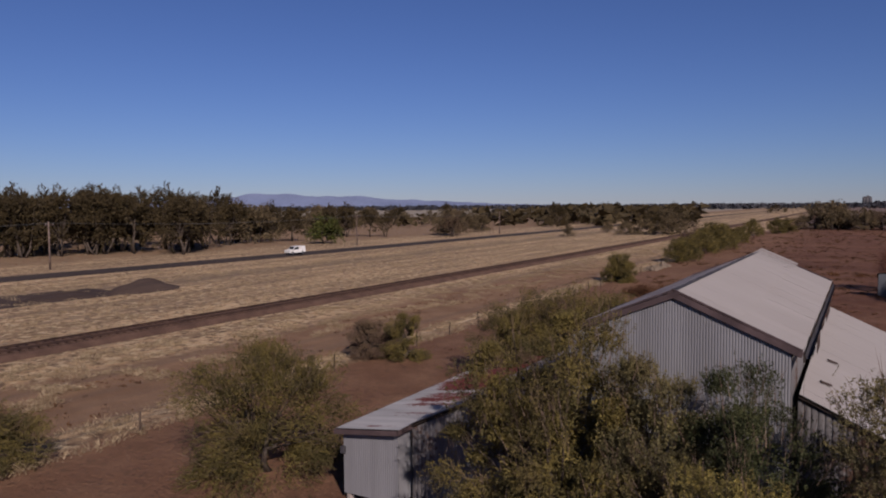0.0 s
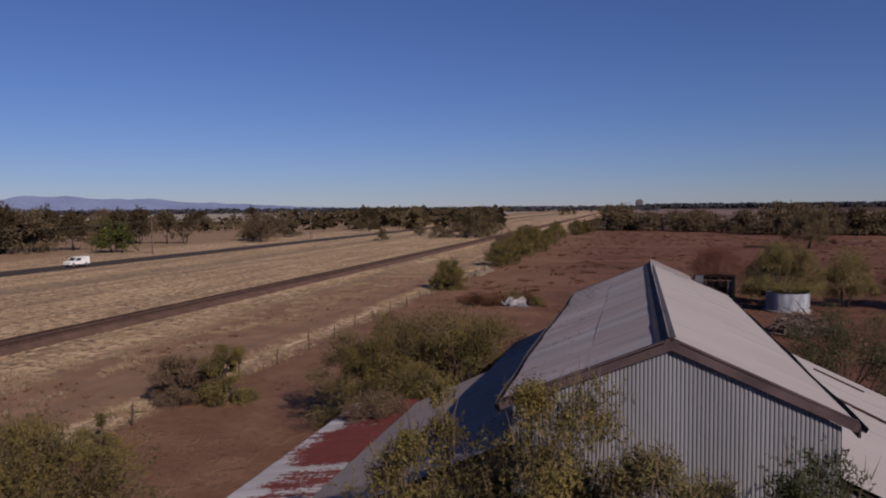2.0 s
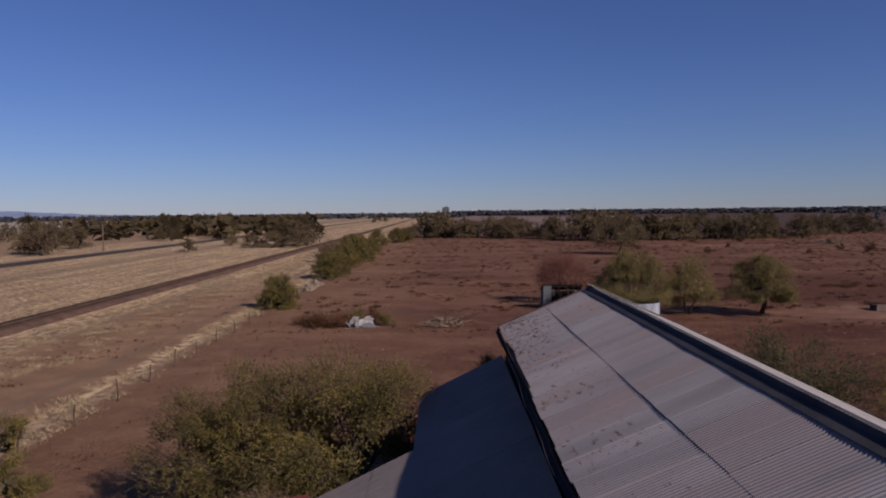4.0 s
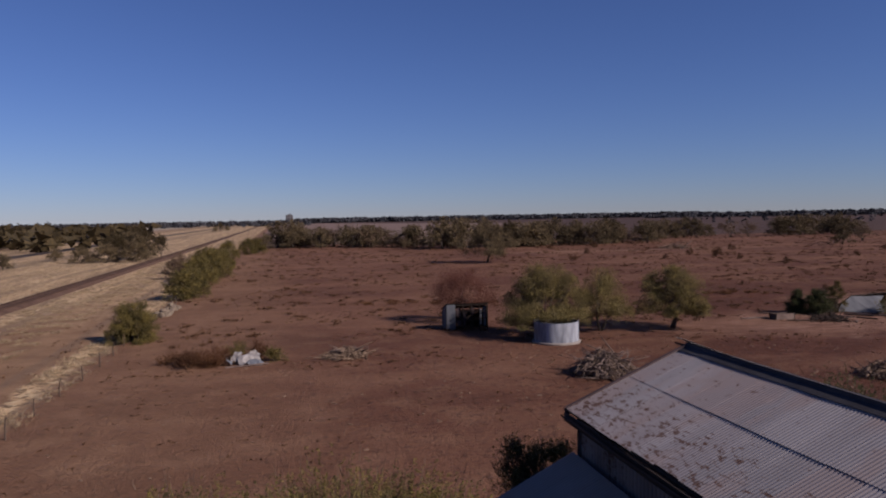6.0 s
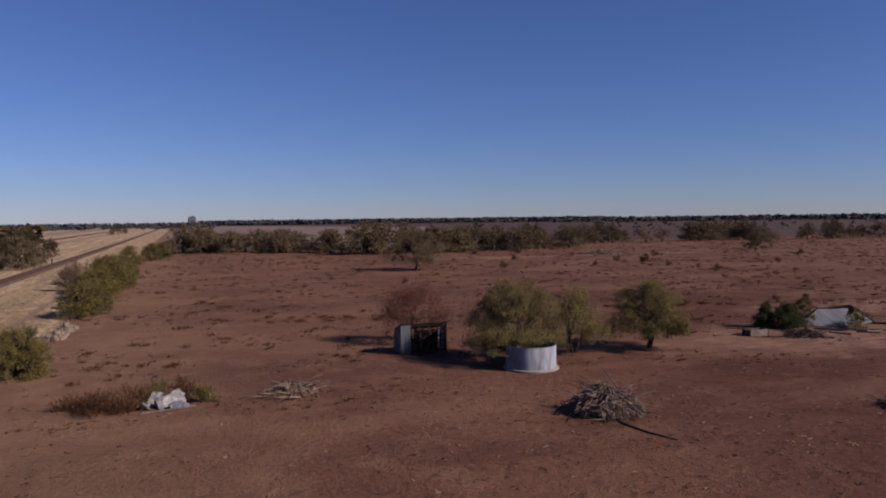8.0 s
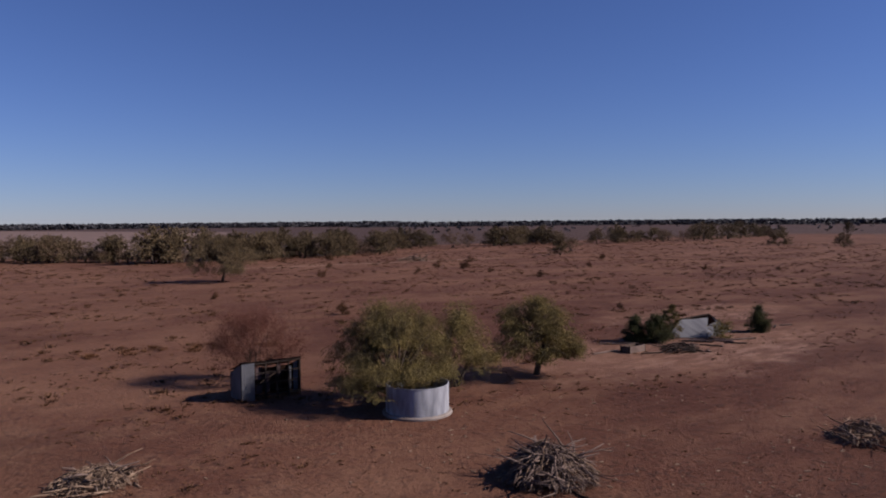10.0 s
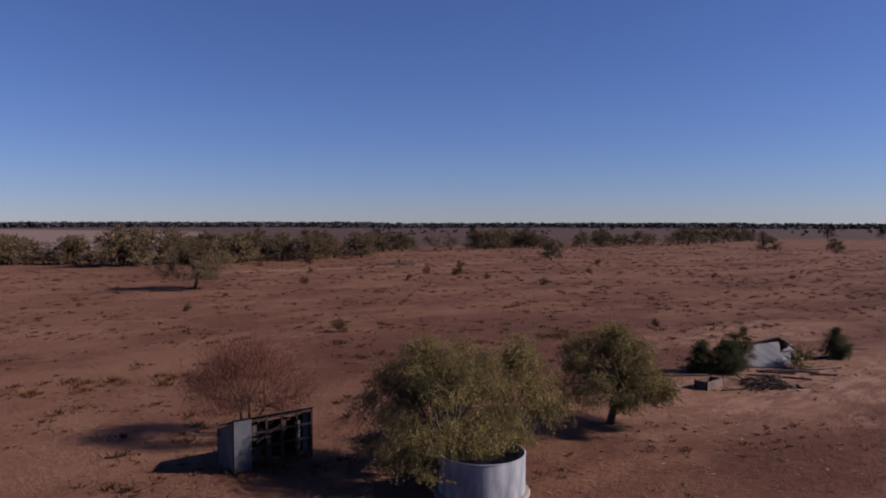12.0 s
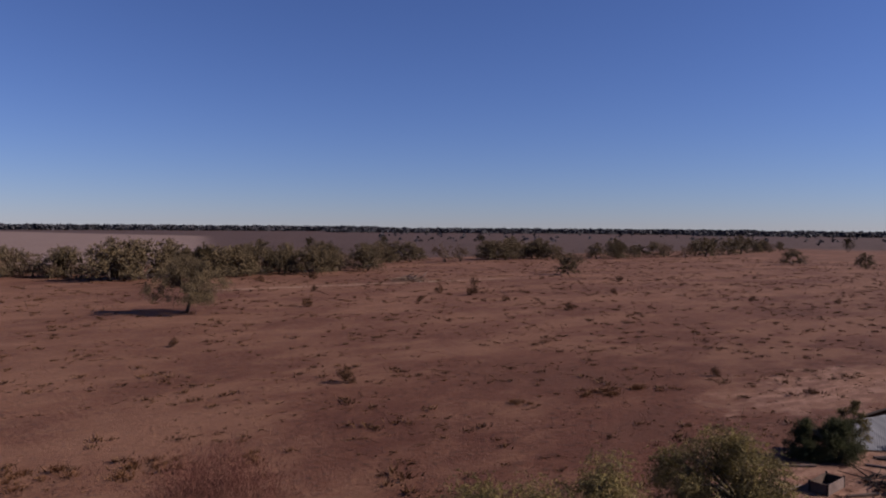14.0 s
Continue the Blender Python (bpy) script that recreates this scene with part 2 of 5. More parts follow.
EARTH = ground_material()
WALL_IRON = iron("grey_wall_iron", (0.195, 0.190, 0.199), (0.153, 0.148, 0.156), (0.101, 0.050, 0.030), 0.86, (1.200, 1.200, 0.150), 0.6, 0.1)
ROOF_IRON = iron("weathered_roof_iron", (0.292, 0.264, 0.264), (0.205, 0.182, 0.185), (0.120, 0.062, 0.046), 0.695, (0.25, 1.1, 0.25), 0.7, 0.03, ((30.0, 38.0, -0.01, 0.07), (-5.9, -6.6, -0.03, 0.04)), 9.0, (0.95, 0.25), 0.3, 0.8, 0.4)
# Roof iron toned down to deepen the shade over the west lean-to.
SHADED_LEAN_IRON = iron("shaded_lean_to_iron", (0.224, 0.190, 0.173), (0.185, 0.156, 0.142), (0.126, 0.070, 0.052), 0.72, (0.6, 0.6, 0.6), 0.75, 0.0, None, 8.0, (0.95, 0.25), 0.12, 0.4)
PALE_ROOF = iron("pale_sunlit_roof_iron", (0.265, 0.238, 0.225), (0.249, 0.222, 0.209), (0.210, 0.154, 0.126), 0.88, (0.3, 0.3, 0.3), 0.7, 0.03, None, 6.0, (0.6, 0.6), 0.04)
RUST_IRON = iron("red_rusted_roof_iron", (0.285, 0.275, 0.278), (0.225, 0.216, 0.218), (0.105, 0.014, 0.011), 0.68, (0.3, 2.6, 0.5), 0.55, 0.1, ((21.8, 28.5, -0.05, 0.2), (-15.5, -14.3, -0.11, 0.07)))
# Rusting iron, dark enough to stand in for shade on the shed walls.
OLD_SHADE_IRON = iron("old_rust_and_shade_iron", (0.151, 0.141, 0.141), (0.101, 0.091, 0.091), (0.081, 0.040, 0.025), 0.62, (1.0, 1.0, 0.4), 0.7, 0.1)
RUIN_IRON = iron("streaked_grey_iron", (0.133, 0.133, 0.143), (0.077, 0.077, 0.085), (0.070, 0.042, 0.032), 0.74, (2.400, 0.300, 0.300), 0.75, 0.05)
BURNT_IRON = iron("dark_rusted_iron", (0.059, 0.042, 0.036), (0.042, 0.030, 0.027), (0.049, 0.025, 0.017), 0.55, (1.0, 1.0, 0.4), 0.85, 0.0)
TANK_IRON = iron("pale_tank_iron", (0.330, 0.340, 0.370), (0.135, 0.141, 0.165), (0.060, 0.050, 0.048), 0.69, (1.6, 1.6, 0.35), 0.7, 0.05, None, 2.6, (0.6, 0.6), 0.1)
TIMBER = weathered("grey_brown_timber", (0.085, 0.058, 0.058), (0.048, 0.033, 0.034), 1.2, 14.0, 0.85)
DARK_TIMBER = weathered("dark_timber", (0.038, 0.028, 0.024), (0.023, 0.017, 0.015), 1.2, 14.0, 0.9)
PALE_TIMBER = weathered("bleached_timber", (0.165, 0.120, 0.101), (0.088, 0.061, 0.052), 1.4, 14.0, 0.85)
DEADWOOD = weathered("dead_wood", (0.213, 0.150, 0.107), (0.118, 0.076, 0.053), 2.0, 18.0, 0.9, tint=0.5)
RUBBLE = weathered("pale_rubble", (0.206, 0.162, 0.122), (0.132, 0.098, 0.073), 1.2, 9.0, 0.95)
BROWN_TIMBER = weathered("brown_board_timber", (0.084, 0.059, 0.046), (0.055, 0.036, 0.028), 1.4, 14.0, 0.85)
BARK = weathered("grey_bark", (0.085, 0.066, 0.053), (0.043, 0.031, 0.025), 2.0, 16.0, 0.95)
LEAD = weathered("dark_flashing", (0.052, 0.048, 0.053), (0.032, 0.029, 0.032), 1.0, 10.0, 0.75, 0.0)
CONCRETE = weathered("stained_concrete", (0.252, 0.217, 0.194), (0.171, 0.136, 0.118), 1.0, 12.0, 0.9)
WHITE_SHEET = weathered("chalky_white_sheet", (0.280, 0.255, 0.240), (0.150, 0.132, 0.125), 1.5, 10.0, 0.6)
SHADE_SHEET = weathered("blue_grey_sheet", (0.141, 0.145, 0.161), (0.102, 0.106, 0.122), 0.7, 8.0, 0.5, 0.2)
BALLAST = weathered("brown_ballast", (0.106, 0.062, 0.045), (0.067, 0.039, 0.029), 0.5, 7.0, 0.95, relief=0.8, depth=0.08)
RAIL_STEEL = weathered("rusty_rail_steel", (0.058, 0.033, 0.025), (0.035, 0.021, 0.018), 1.0, 12.0, 0.85, 0.1)
ASPHALT = weathered("worn_asphalt", (0.057, 0.042, 0.037), (0.041, 0.030, 0.027), 0.15, 6.0, 0.95)
GRAVEL = weathered("dark_gravel", (0.070, 0.048, 0.039), (0.049, 0.033, 0.028), 0.15, 5.0, 0.95, relief=0.5, depth=0.05)
SLEEPER_WOOD = weathered("sleeper_wood", (0.095, 0.057, 0.042), (0.063, 0.038, 0.029), 1.0, 10.0, 0.9)
LINE_WIRE = weathered("dull_wire", (0.101, 0.096, 0.091), (0.071, 0.066, 0.060), 2.0, 10.0, 0.6, 0.5)
CAR_WHITE = weathered("white_car_paint", (0.62, 0.60, 0.58), (0.52, 0.49, 0.46), 0.5, 5.0, 0.4, relief=0.02)
RUBBER = weathered("black_rubber", (0.014, 0.014, 0.014), (0.010, 0.010, 0.010), 1.0, 8.0, 0.8)
GLASS_DARK = weathered("dark_window_glass", (0.021, 0.025, 0.028), (0.017, 0.021, 0.025), 1.0, 3.0, 0.08, relief=0.0)
SILO_CONCRETE = weathered("grey_silo_concrete", (0.085, 0.08, 0.085), (0.065, 0.062, 0.066), 0.05, 0.6, 0.85)
# Distance haze is mixed into the hills' blue base colour.
HILL = weathered("haze_blue_hills", (0.168, 0.198, 0.300), (0.138, 0.166, 0.258), 0.004, 0.05, 1.0, relief=0.0)
LEAF_OLIVE = foliage("olive_leaves", (0.042, 0.036, 0.016), (0.110, 0.088, 0.033), (0.196, 0.146, 0.043))
LEAF_GREY = foliage("grey_green_leaves", (0.050, 0.045, 0.024), (0.118, 0.098, 0.046), (0.180, 0.142, 0.055))
LEAF_YELLOW = foliage("yellow_green_leaves", (0.068, 0.058, 0.024), (0.142, 0.113, 0.036), (0.215, 0.160, 0.043))
LEAF_GREEN = foliage("fresh_green_leaves", (0.029, 0.037, 0.011), (0.061, 0.067, 0.016), (0.094, 0.092, 0.025))
LEAF_DARK = foliage("dark_gum_leaves", (0.029, 0.022, 0.012), (0.050, 0.037, 0.018), (0.078, 0.054, 0.025))
LEAF_PALE = foliage("dusty_olive_leaves", (0.060, 0.051, 0.025), (0.160, 0.125, 0.050), (0.250, 0.188, 0.066))
LEAF_DRY = foliage("dry_red_twigs", (0.081, 0.031, 0.024), (0.118, 0.046, 0.033), (0.141, 0.063, 0.044), 0.1)
LEAF_HALF = foliage("half_dead_leaves", (0.075, 0.047, 0.034), (0.118, 0.076, 0.054), (0.140, 0.098, 0.055), 0.2)
LEAF_DEEP = foliage("deep_green_leaves", (0.030, 0.035, 0.017), (0.056, 0.060, 0.026), (0.085, 0.087, 0.037), 0.25)
LEAF_TWIG = foliage("dead_grey_twigs", (0.078, 0.051, 0.037), (0.132, 0.089, 0.064), (0.179, 0.126, 0.092), 0.1)
LEAF_WEED = foliage("rust_brown_weeds", (0.060, 0.026, 0.014), (0.098, 0.044, 0.022), (0.140, 0.068, 0.032), 0.2)
LEAF_SHRUB = foliage("brown_low_shrub", (0.046, 0.022, 0.012), (0.082, 0.038, 0.019), (0.118, 0.060, 0.029), 0.1)
# Blue-grey leaf tones carry the horizon haze in their colour.
LEAF_HAZE = foliage("hazed_far_leaves", (0.03, 0.03, 0.036), (0.036, 0.036, 0.042), (0.043, 0.042, 0.047), 0.0)
LEAF_ROW = foliage("dusty_paddock_leaves", (0.046, 0.036, 0.023), (0.104, 0.077, 0.044), (0.180, 0.128, 0.068))
STRAW = foliage("dry_straw", (0.200, 0.142, 0.084), (0.315, 0.232, 0.142), (0.430, 0.330, 0.208), 0.25)


# ---- mesh helpers ----
class Shape:
    """Points and faces of one mesh."""

    def __init__(self):
        self.v, self.f = [], []

    def add(self, points, faces):
        n = len(self.v)
        self.v.extend(tuple(q) for q in points)
        self.f.extend(tuple(i + n for i in face) for face in faces)
        return self

    def box(self, lo, hi, m=None, chamfer=0.0):
        (a, b, c), (d, e, g) = lo, hi
        if chamfer:
            k = chamfer
            ring = [(a + k, b), (d - k, b), (d, b + k), (d, e - k), (d - k, e), (a + k, e), (a, e - k), (a, b + k)]
            pts = [Vector((x, y, z)) for z in (c, g) for x, y in ring]
            faces = [tuple(range(7, -1, -1)), tuple(range(8, 16))]
            faces += [(i, (i + 1) % 8, 8 + (i + 1) % 8, 8 + i) for i in range(8)]
        else:
            pts = [Vector((x, y, z)) for z in (c, g) for x, y in ((a, b), (d, b), (d, e), (a, e))]
            faces = [(3, 2, 1, 0), (4, 5, 6, 7), (0, 1, 5, 4), (1, 2, 6, 5), (2, 3, 7, 6), (3, 0, 4, 7)]
        return self.add([m @ q for q in pts] if m else pts, faces)

    def tube(self, pts, radii, sides=6, caps=True):
        rings = []
        pts = [Vector(q) for q in pts]
        for i, q in enumerate(pts):
            way = (pts[min(i + 1, len(pts) - 1)] - pts[max(i - 1, 0)]).normalized()
            side = way.cross(Vector((0.31, 0.87, 0.38))).normalized()
            over = way.cross(side)
            for k in range(sides):
                a = 2 * math.pi * k / sides
                rings.append(q + radii[i] * (math.cos(a) * side + math.sin(a) * over))
        faces = []
        for i in range(len(pts) - 1):
            for k in range(sides):
                j = (k + 1) % sides
                faces.append((i * sides + k, i * sides + j, (i + 1) * sides + j, (i + 1) * sides + k))
        if caps:
            faces.append(tuple(range(sides - 1, -1, -1)))
            faces.append(tuple((len(pts) - 1) * sides + k for k in range(sides)))
        return self.add(rings, faces)

    def plank(self, a, b, width, thick, up=(0, 0, 1)):
        a, b, up = Vector(a), Vector(b), Vector(up)
        way = (b - a).normalized()
        side = way.cross(up).normalized()
        over = side.cross(way)
        w, t = side * width / 2, over * thick / 2
        pts = [a - w - t, a + w - t, b + w - t, b - w - t, a - w + t, a + w + t, b + w + t, b - w + t]
        return self.add(pts, [(3, 2, 1, 0), (4, 5, 6, 7), (0, 1, 5, 4), (1, 2, 6, 5), (2, 3, 7, 6), (3, 0, 4, 7)])

    def mesh(self, name, material, smooth=False):
        me = bpy.data.meshes.new(name)
        me.from_pydata(self.v, [], self.f)
        me.materials.append(material)
        if smooth:
            me.polygons.foreach_set("use_smooth", [True] * len(me.polygons))
        me.update()
        return me


def part(name, shape, material, parent, label="", smooth=False):
    """One mesh as a part of a thing; its numbers are in the thing's own space."""
    ob = new(name, shape.mesh(name, material, smooth) if isinstance(shape, Shape) else shape)
    ob.parent = parent
    return tagged(ob, label)


def thing(name, m, label, category, group="", kind=""):
    ob = new(name)
    ob.empty_display_size = 0.2
    ob.matrix_basis = m
    return tagged(ob, label, category, group, kind)


def single(name, shape, material, m, label, category, group="", kind="", smooth=False):
    ob = new(name, shape.mesh(name, material, smooth))
    ob.matrix_basis = m
    return tagged(ob, label, category, group, kind)


def leaf_mesh(name, centres, ways, lengths, widths, material, rng):
    """Many small pointed leaves in one mesh, each a separate blade."""
    n = len(centres)
    ways = ways / np.linalg.norm(ways, axis=1, keepdims=True)
    side = np.cross(ways, rng.normal(size=(n, 3)))
    side /= np.linalg.norm(side, axis=1, keepdims=True) + 1e-9
    half = ways * (lengths[:, None] / 2)
    wide = side * (widths[:, None] / 2)
    v = np.stack([centres - half * 0.6 - wide, centres - half * 0.6 + wide, centres + half], 1).reshape(-1, 3)
    me = bpy.data.meshes.new(name)
    me.vertices.add(3 * n)
    me.loops.add(3 * n)
    me.polygons.add(n)
    me.vertices.foreach_set("co", v.astype(np.float32).ravel())
    me.loops.foreach_set("vertex_index", np.arange(3 * n, dtype=np.int32))
    me.polygons.foreach_set("loop_start", np.arange(0, 3 * n, 3, dtype=np.int32))
    me.materials.append(material)
    me.update()
    me.validate()
    return me


def plant(name, label, category, h, r, seed, leaf, n=5000, clusters=45, size=(0.16, 0.05), low=0.05, spread=0.2,
          droop=0.3, stems=3, trunk=0.09, squash=1.0, bark=None, group="", flat=0.0, at=None, clear=0.0, over=None, full=0.7, inner=10, lump=0.45, twigs=False):
    """A tree or bush: stems and limbs that reach for leafy boughs, with gaps between these and an uneven outline."""
    rng = np.random.default_rng(seed)
    ob = thing(name, at or Matrix(), label, category, group)
    wood = Shape()
    boughs = []
    for k in range(clusters):
        s = rng.uniform(0.0, 1.0) ** (1.1 if full > 0.85 else 0.8)
        a = rng.uniform(0, 2 * math.pi)
        reach = math.sqrt(max(0.0, 1 - s ** 2.6)) * (full + (1 - full) * min(1.0, s / 0.3)) * (1 - flat * (1 - s))
        bump_out = 1 + lump * noise.noise(Vector((math.cos(a) * 1.6, math.sin(a) * 1.6, s * 2 + seed)))
        d = r * reach * bump_out * math.sqrt(rng.uniform(0.3, 1.0))
        z = h * (low + (0.97 - low) * s) * (1 + 0.08 * math.sin(3 * a + seed))
        boughs.append(np.array([d * math.cos(a), d * math.sin(a) * squash, z]))
    foot = [Vector((rng.normal(0, 0.05 * r), rng.normal(0, 0.05 * r), -0.1)) for _ in range(stems)]
    fork = []
    for q in foot:
        top = q + Vector((rng.normal(0, 0.16 * r), rng.normal(0, 0.16 * r), h * (max(low, 0.12) + rng.uniform(0.08, 0.25))))
        mid = (q + top) / 2 + Vector((rng.normal(0, 0.05 * r), rng.normal(0, 0.05 * r), 0))
        wood.tube([q, mid, top], [trunk * 1.25, trunk, trunk * 0.8], 7)
        fork.append(top)
    for k, c in enumerate(boughs):
        if k % 3 and clusters > 16:
            continue
        end = Vector(c)
        start = min(fork, key=lambda q: (q - end).length)
        mid = start.lerp(end, 0.5) + Vector((rng.normal(0, 0.06 * r), rng.normal(0, 0.06 * r), 0.08 * h * rng.uniform(-0.3, 1)))
        wood.tube([start, mid, end], [trunk * 0.45, trunk * 0.25, trunk * 0.08], 5, False)
    part("trunk", wood, bark or BARK, ob, "", True)
    if twigs:
        # bare grey twigs that show between the leaves
        j = n // 60
        at_bough = np.array(boughs)[rng.integers(0, clusters, j)] + rng.normal(size=(j, 3)) * spread * r * 0.9
        at_bough[:, 2] = np.maximum(at_bough[:, 2], clear + 0.2)
        way = at_bough - np.array([0, 0, h * low]) + rng.normal(size=(j, 3)) * 0.9
        part("twig_spray", leaf_mesh("twig_spray", at_bough, way, rng.uniform(0.35, 0.95, j), np.full(j, 0.017), LEAF_TWIG, rng), None, ob, "bare grey twigs")
    # leafy twigs: short sprays that start on a bough, with leaves along them
    per = 11
    k = max(8, n // per)
    share = rng.dirichlet(np.full(clusters, 3.0))
    pick = rng.choice(clusters, k, p=share)
    jump = np.clip(rng.normal(size=(k, 3)), -1.7, 1.7) * (spread * r * rng.uniform(0.5, 1.15, clusters)[pick])[:, None]
    jump[:, 2] *= 0.75
    root = np.array(boughs)[pick] + jump
    heart = np.array([0, 0, h * (low + 0.3)])
    out = root - heart
    out /= np.linalg.norm(out, axis=1, keepdims=True) + 1e-6
    aim = out + rng.normal(size=(k, 3)) * 0.45 + np.array([0, 0, 0.55 - 1.5 * droop])
    aim /= np.linalg.norm(aim, axis=1, keepdims=True)
    long = size[0] * rng.uniform(2.2, 4.6, k)
    root, aim, long = np.repeat(root, per, 0), np.repeat(aim, per, 0), np.repeat(long, per)
    m = len(root)
    along = rng.uniform(0, 1, m)
    c = root + aim * (long * along)[:, None] + rng.normal(size=(m, 3)) * size[0] * 0.22
    c[:, 2] -= droop * (long * along ** 2) * 0.8
    c[:, 2] = np.maximum(c[:, 2], clear + 0.04)
    if over:
        x, y, rad, z = over
        hit = np.hypot(c[:, 0] - x, c[:, 1] - y) < rad
        c[hit, 2] = np.maximum(c[hit, 2], z + rng.uniform(0, 0.5, hit.sum()))
    if inner:
        # the closed, shaded heart of the crown
        j = max(8, n // inner)
        pick = rng.choice(clusters, j, p=share)
        core = np.array(boughs)[pick] * np.array([0.66, 0.66, 0.85]) + np.clip(rng.normal(size=(j, 3)), -1.5, 1.5) * spread * r * 0.6
        core[:, 2] = np.maximum(core[:, 2], clear + size[0])
        c = np.concatenate([c, core])
        aim = np.concatenate([aim, rng.normal(size=(j, 3))])
        m += j
    grow = np.concatenate([np.ones(len(c) - (j if inner else 0)), np.full(j if inner else 0, 2.0)])
    ways = 0.8 * aim + rng.normal(size=(m, 3)) * 0.5 + np.array([0, 0, -droop * 0.9])
    part("crown", leaf_mesh("crown", c, ways, size[0] * grow * rng.uniform(0.6, 1.4, m), size[1] * grow * 1.3 * rng.uniform(0.6, 1.2, m), leaf, rng), None, ob)
    return ob


def grown(x, y, turn=0.0, s=1.0, sz=None, z=0.0):
    return pose(x, y, z, 0, 0, turn) @ Matrix.Diagonal((s, s, sz or s, 1))


def rail_x(y):
    return -46.0 - 4.95 * math.exp(-y / 150.0)


def road_x(y):
    return -99.2 - 8.5 * math.exp(-y / 110.0)


def corrugated(width, length, pitch, amp, steps=4):
    """A sheet of corrugated iron: x across the ribs, y along them from 0 down to -length."""
    cols = max(2, int(round(width / pitch * steps)))
    s = Shape()
    pts = []
    for i in range(cols + 1):
        x = width * i / cols
        z = amp * math.cos(2 * math.pi * x / pitch)
        pts += [(x, 0, z), (x, -length, z)]
    s.add(pts, [(2 * i, 2 * i + 1, 2 * i + 3, 2 * i + 2) for i in range(cols)])
    return s


def lay_sheets(mesh, parent, corner, along, down, count, width, rng, slack=0.003, slip=None):
    """Lays a row of sheets from a corner on, each a little out of true."""
    along, down = Vector(along).normalized(), Vector(down).normalized()
    out = along.cross(-down)
    for i in range(count):
        ob = new("sheet", mesh)
        o = Vector(corner) + along * width * i + out * (rng.uniform(0, slack) + 0.0015 * (i % 2)) - down * rng.uniform(0, 0.015)
        if slip:
            o += down * slip(o.y)[0] + out * slip(o.y)[1]
        m = Matrix((along, -down, out)).transposed().to_4x4()
        ob.parent = parent
        ob.matrix_basis = Matrix.Translation(o) @ m @ pose(0, 0, 0, rng.uniform(-0.05, 0.05), 0, rng.uniform(-0.06, 0.06))


# ---- ground, road, railway, distance ----
def build_ground():
    lines = [-4800, -2400, -1200, -600, -300, -150, -75, 0, 75, 150, 300, 600, 1200, 2400, 4800]
    n = len(lines)
    s = Shape()
    s.add([(x, y, 0) for y in lines for x in lines], [(j * n + i, j * n + i + 1, (j + 1) * n + i + 1, (j + 1) * n + i) for j in range(n - 1) for i in range(n - 1)])
    single("ground", s, EARTH, Matrix(), "flat plain of red bare earth and dry straw-coloured grass", "ground", kind="structure")


def ribbon(way, profile, y0, y1, step):
    """A strip that follows way(y), with a cross profile of (offset, height)."""
    s = Shape()
    rows = int((y1 - y0) / step) + 1
    k = len(profile)
    pts = []
    for i in range(rows):
        y = y0 + step * i
        pts += [(way(y) + a, y, z) for a, z in profile]
    return s.add(pts, [(j * k + i, j * k + i + 1, (j + 1) * k + i + 1, (j + 1) * k + i) for j in range(rows - 1) for i in range(k - 1)])


def build_road():
    s = ribbon(road_x, [(-3.9, 0.0), (-3.4, 0.09), (0, 0.14), (3.4, 0.09), (3.9, 0.0)], -250, 2400, 10)
    single("road", s, ASPHALT, Matrix(), "straight dark worn asphalt country road", "road", kind="structure")
    verge = ribbon(lambda y: -77.0 + 1.2 * math.sin(y * 0.11) - 0.02 * y, [(-6.0 , -0.02), (-4.5, 0.05), (4.0, 0.05), (5.5, -0.02)], -120, 58, 3)
    single("gravel_track", verge, GRAVEL, Matrix(), "dark gravel siding track beside the road", "track", kind="structure")


def build_railway():
    bank = ribbon(rail_x, [(-2.1, -0.02), (-1.45, 0.36), (1.45, 0.36), (2.1, -0.02)], -200, 2300, 10)
    rail = thing("railway_track", Matrix(), "single railway track with rusty rails on a brown ballast bank", "railway", kind="structure")
    part("ballast", bank, BALLAST, rail)
    for side in (-0.75, 0.75):
        head = ribbon(lambda y: rail_x(y) + side, [(-0.075, 0.46), (-0.035, 0.48), (-0.035, 0.6), (0.035, 0.6), (0.035, 0.48), (0.075, 0.46)], -200, 2300, 10)
        part("rail", head, RAIL_STEEL, rail, "rusty steel rail")
    ties = Shape()
    for i in range(620):
        y = -10 + 0.66 * i
        ties.box((rail_x(y) - 1.25, y - 0.12, 0.34), (rail_x(y) + 1.25, y + 0.12, 0.46))
    tagged(part("sleepers", ties, SLEEPER_WOOD, rail, "dark timber sleepers"), kind="stuff")


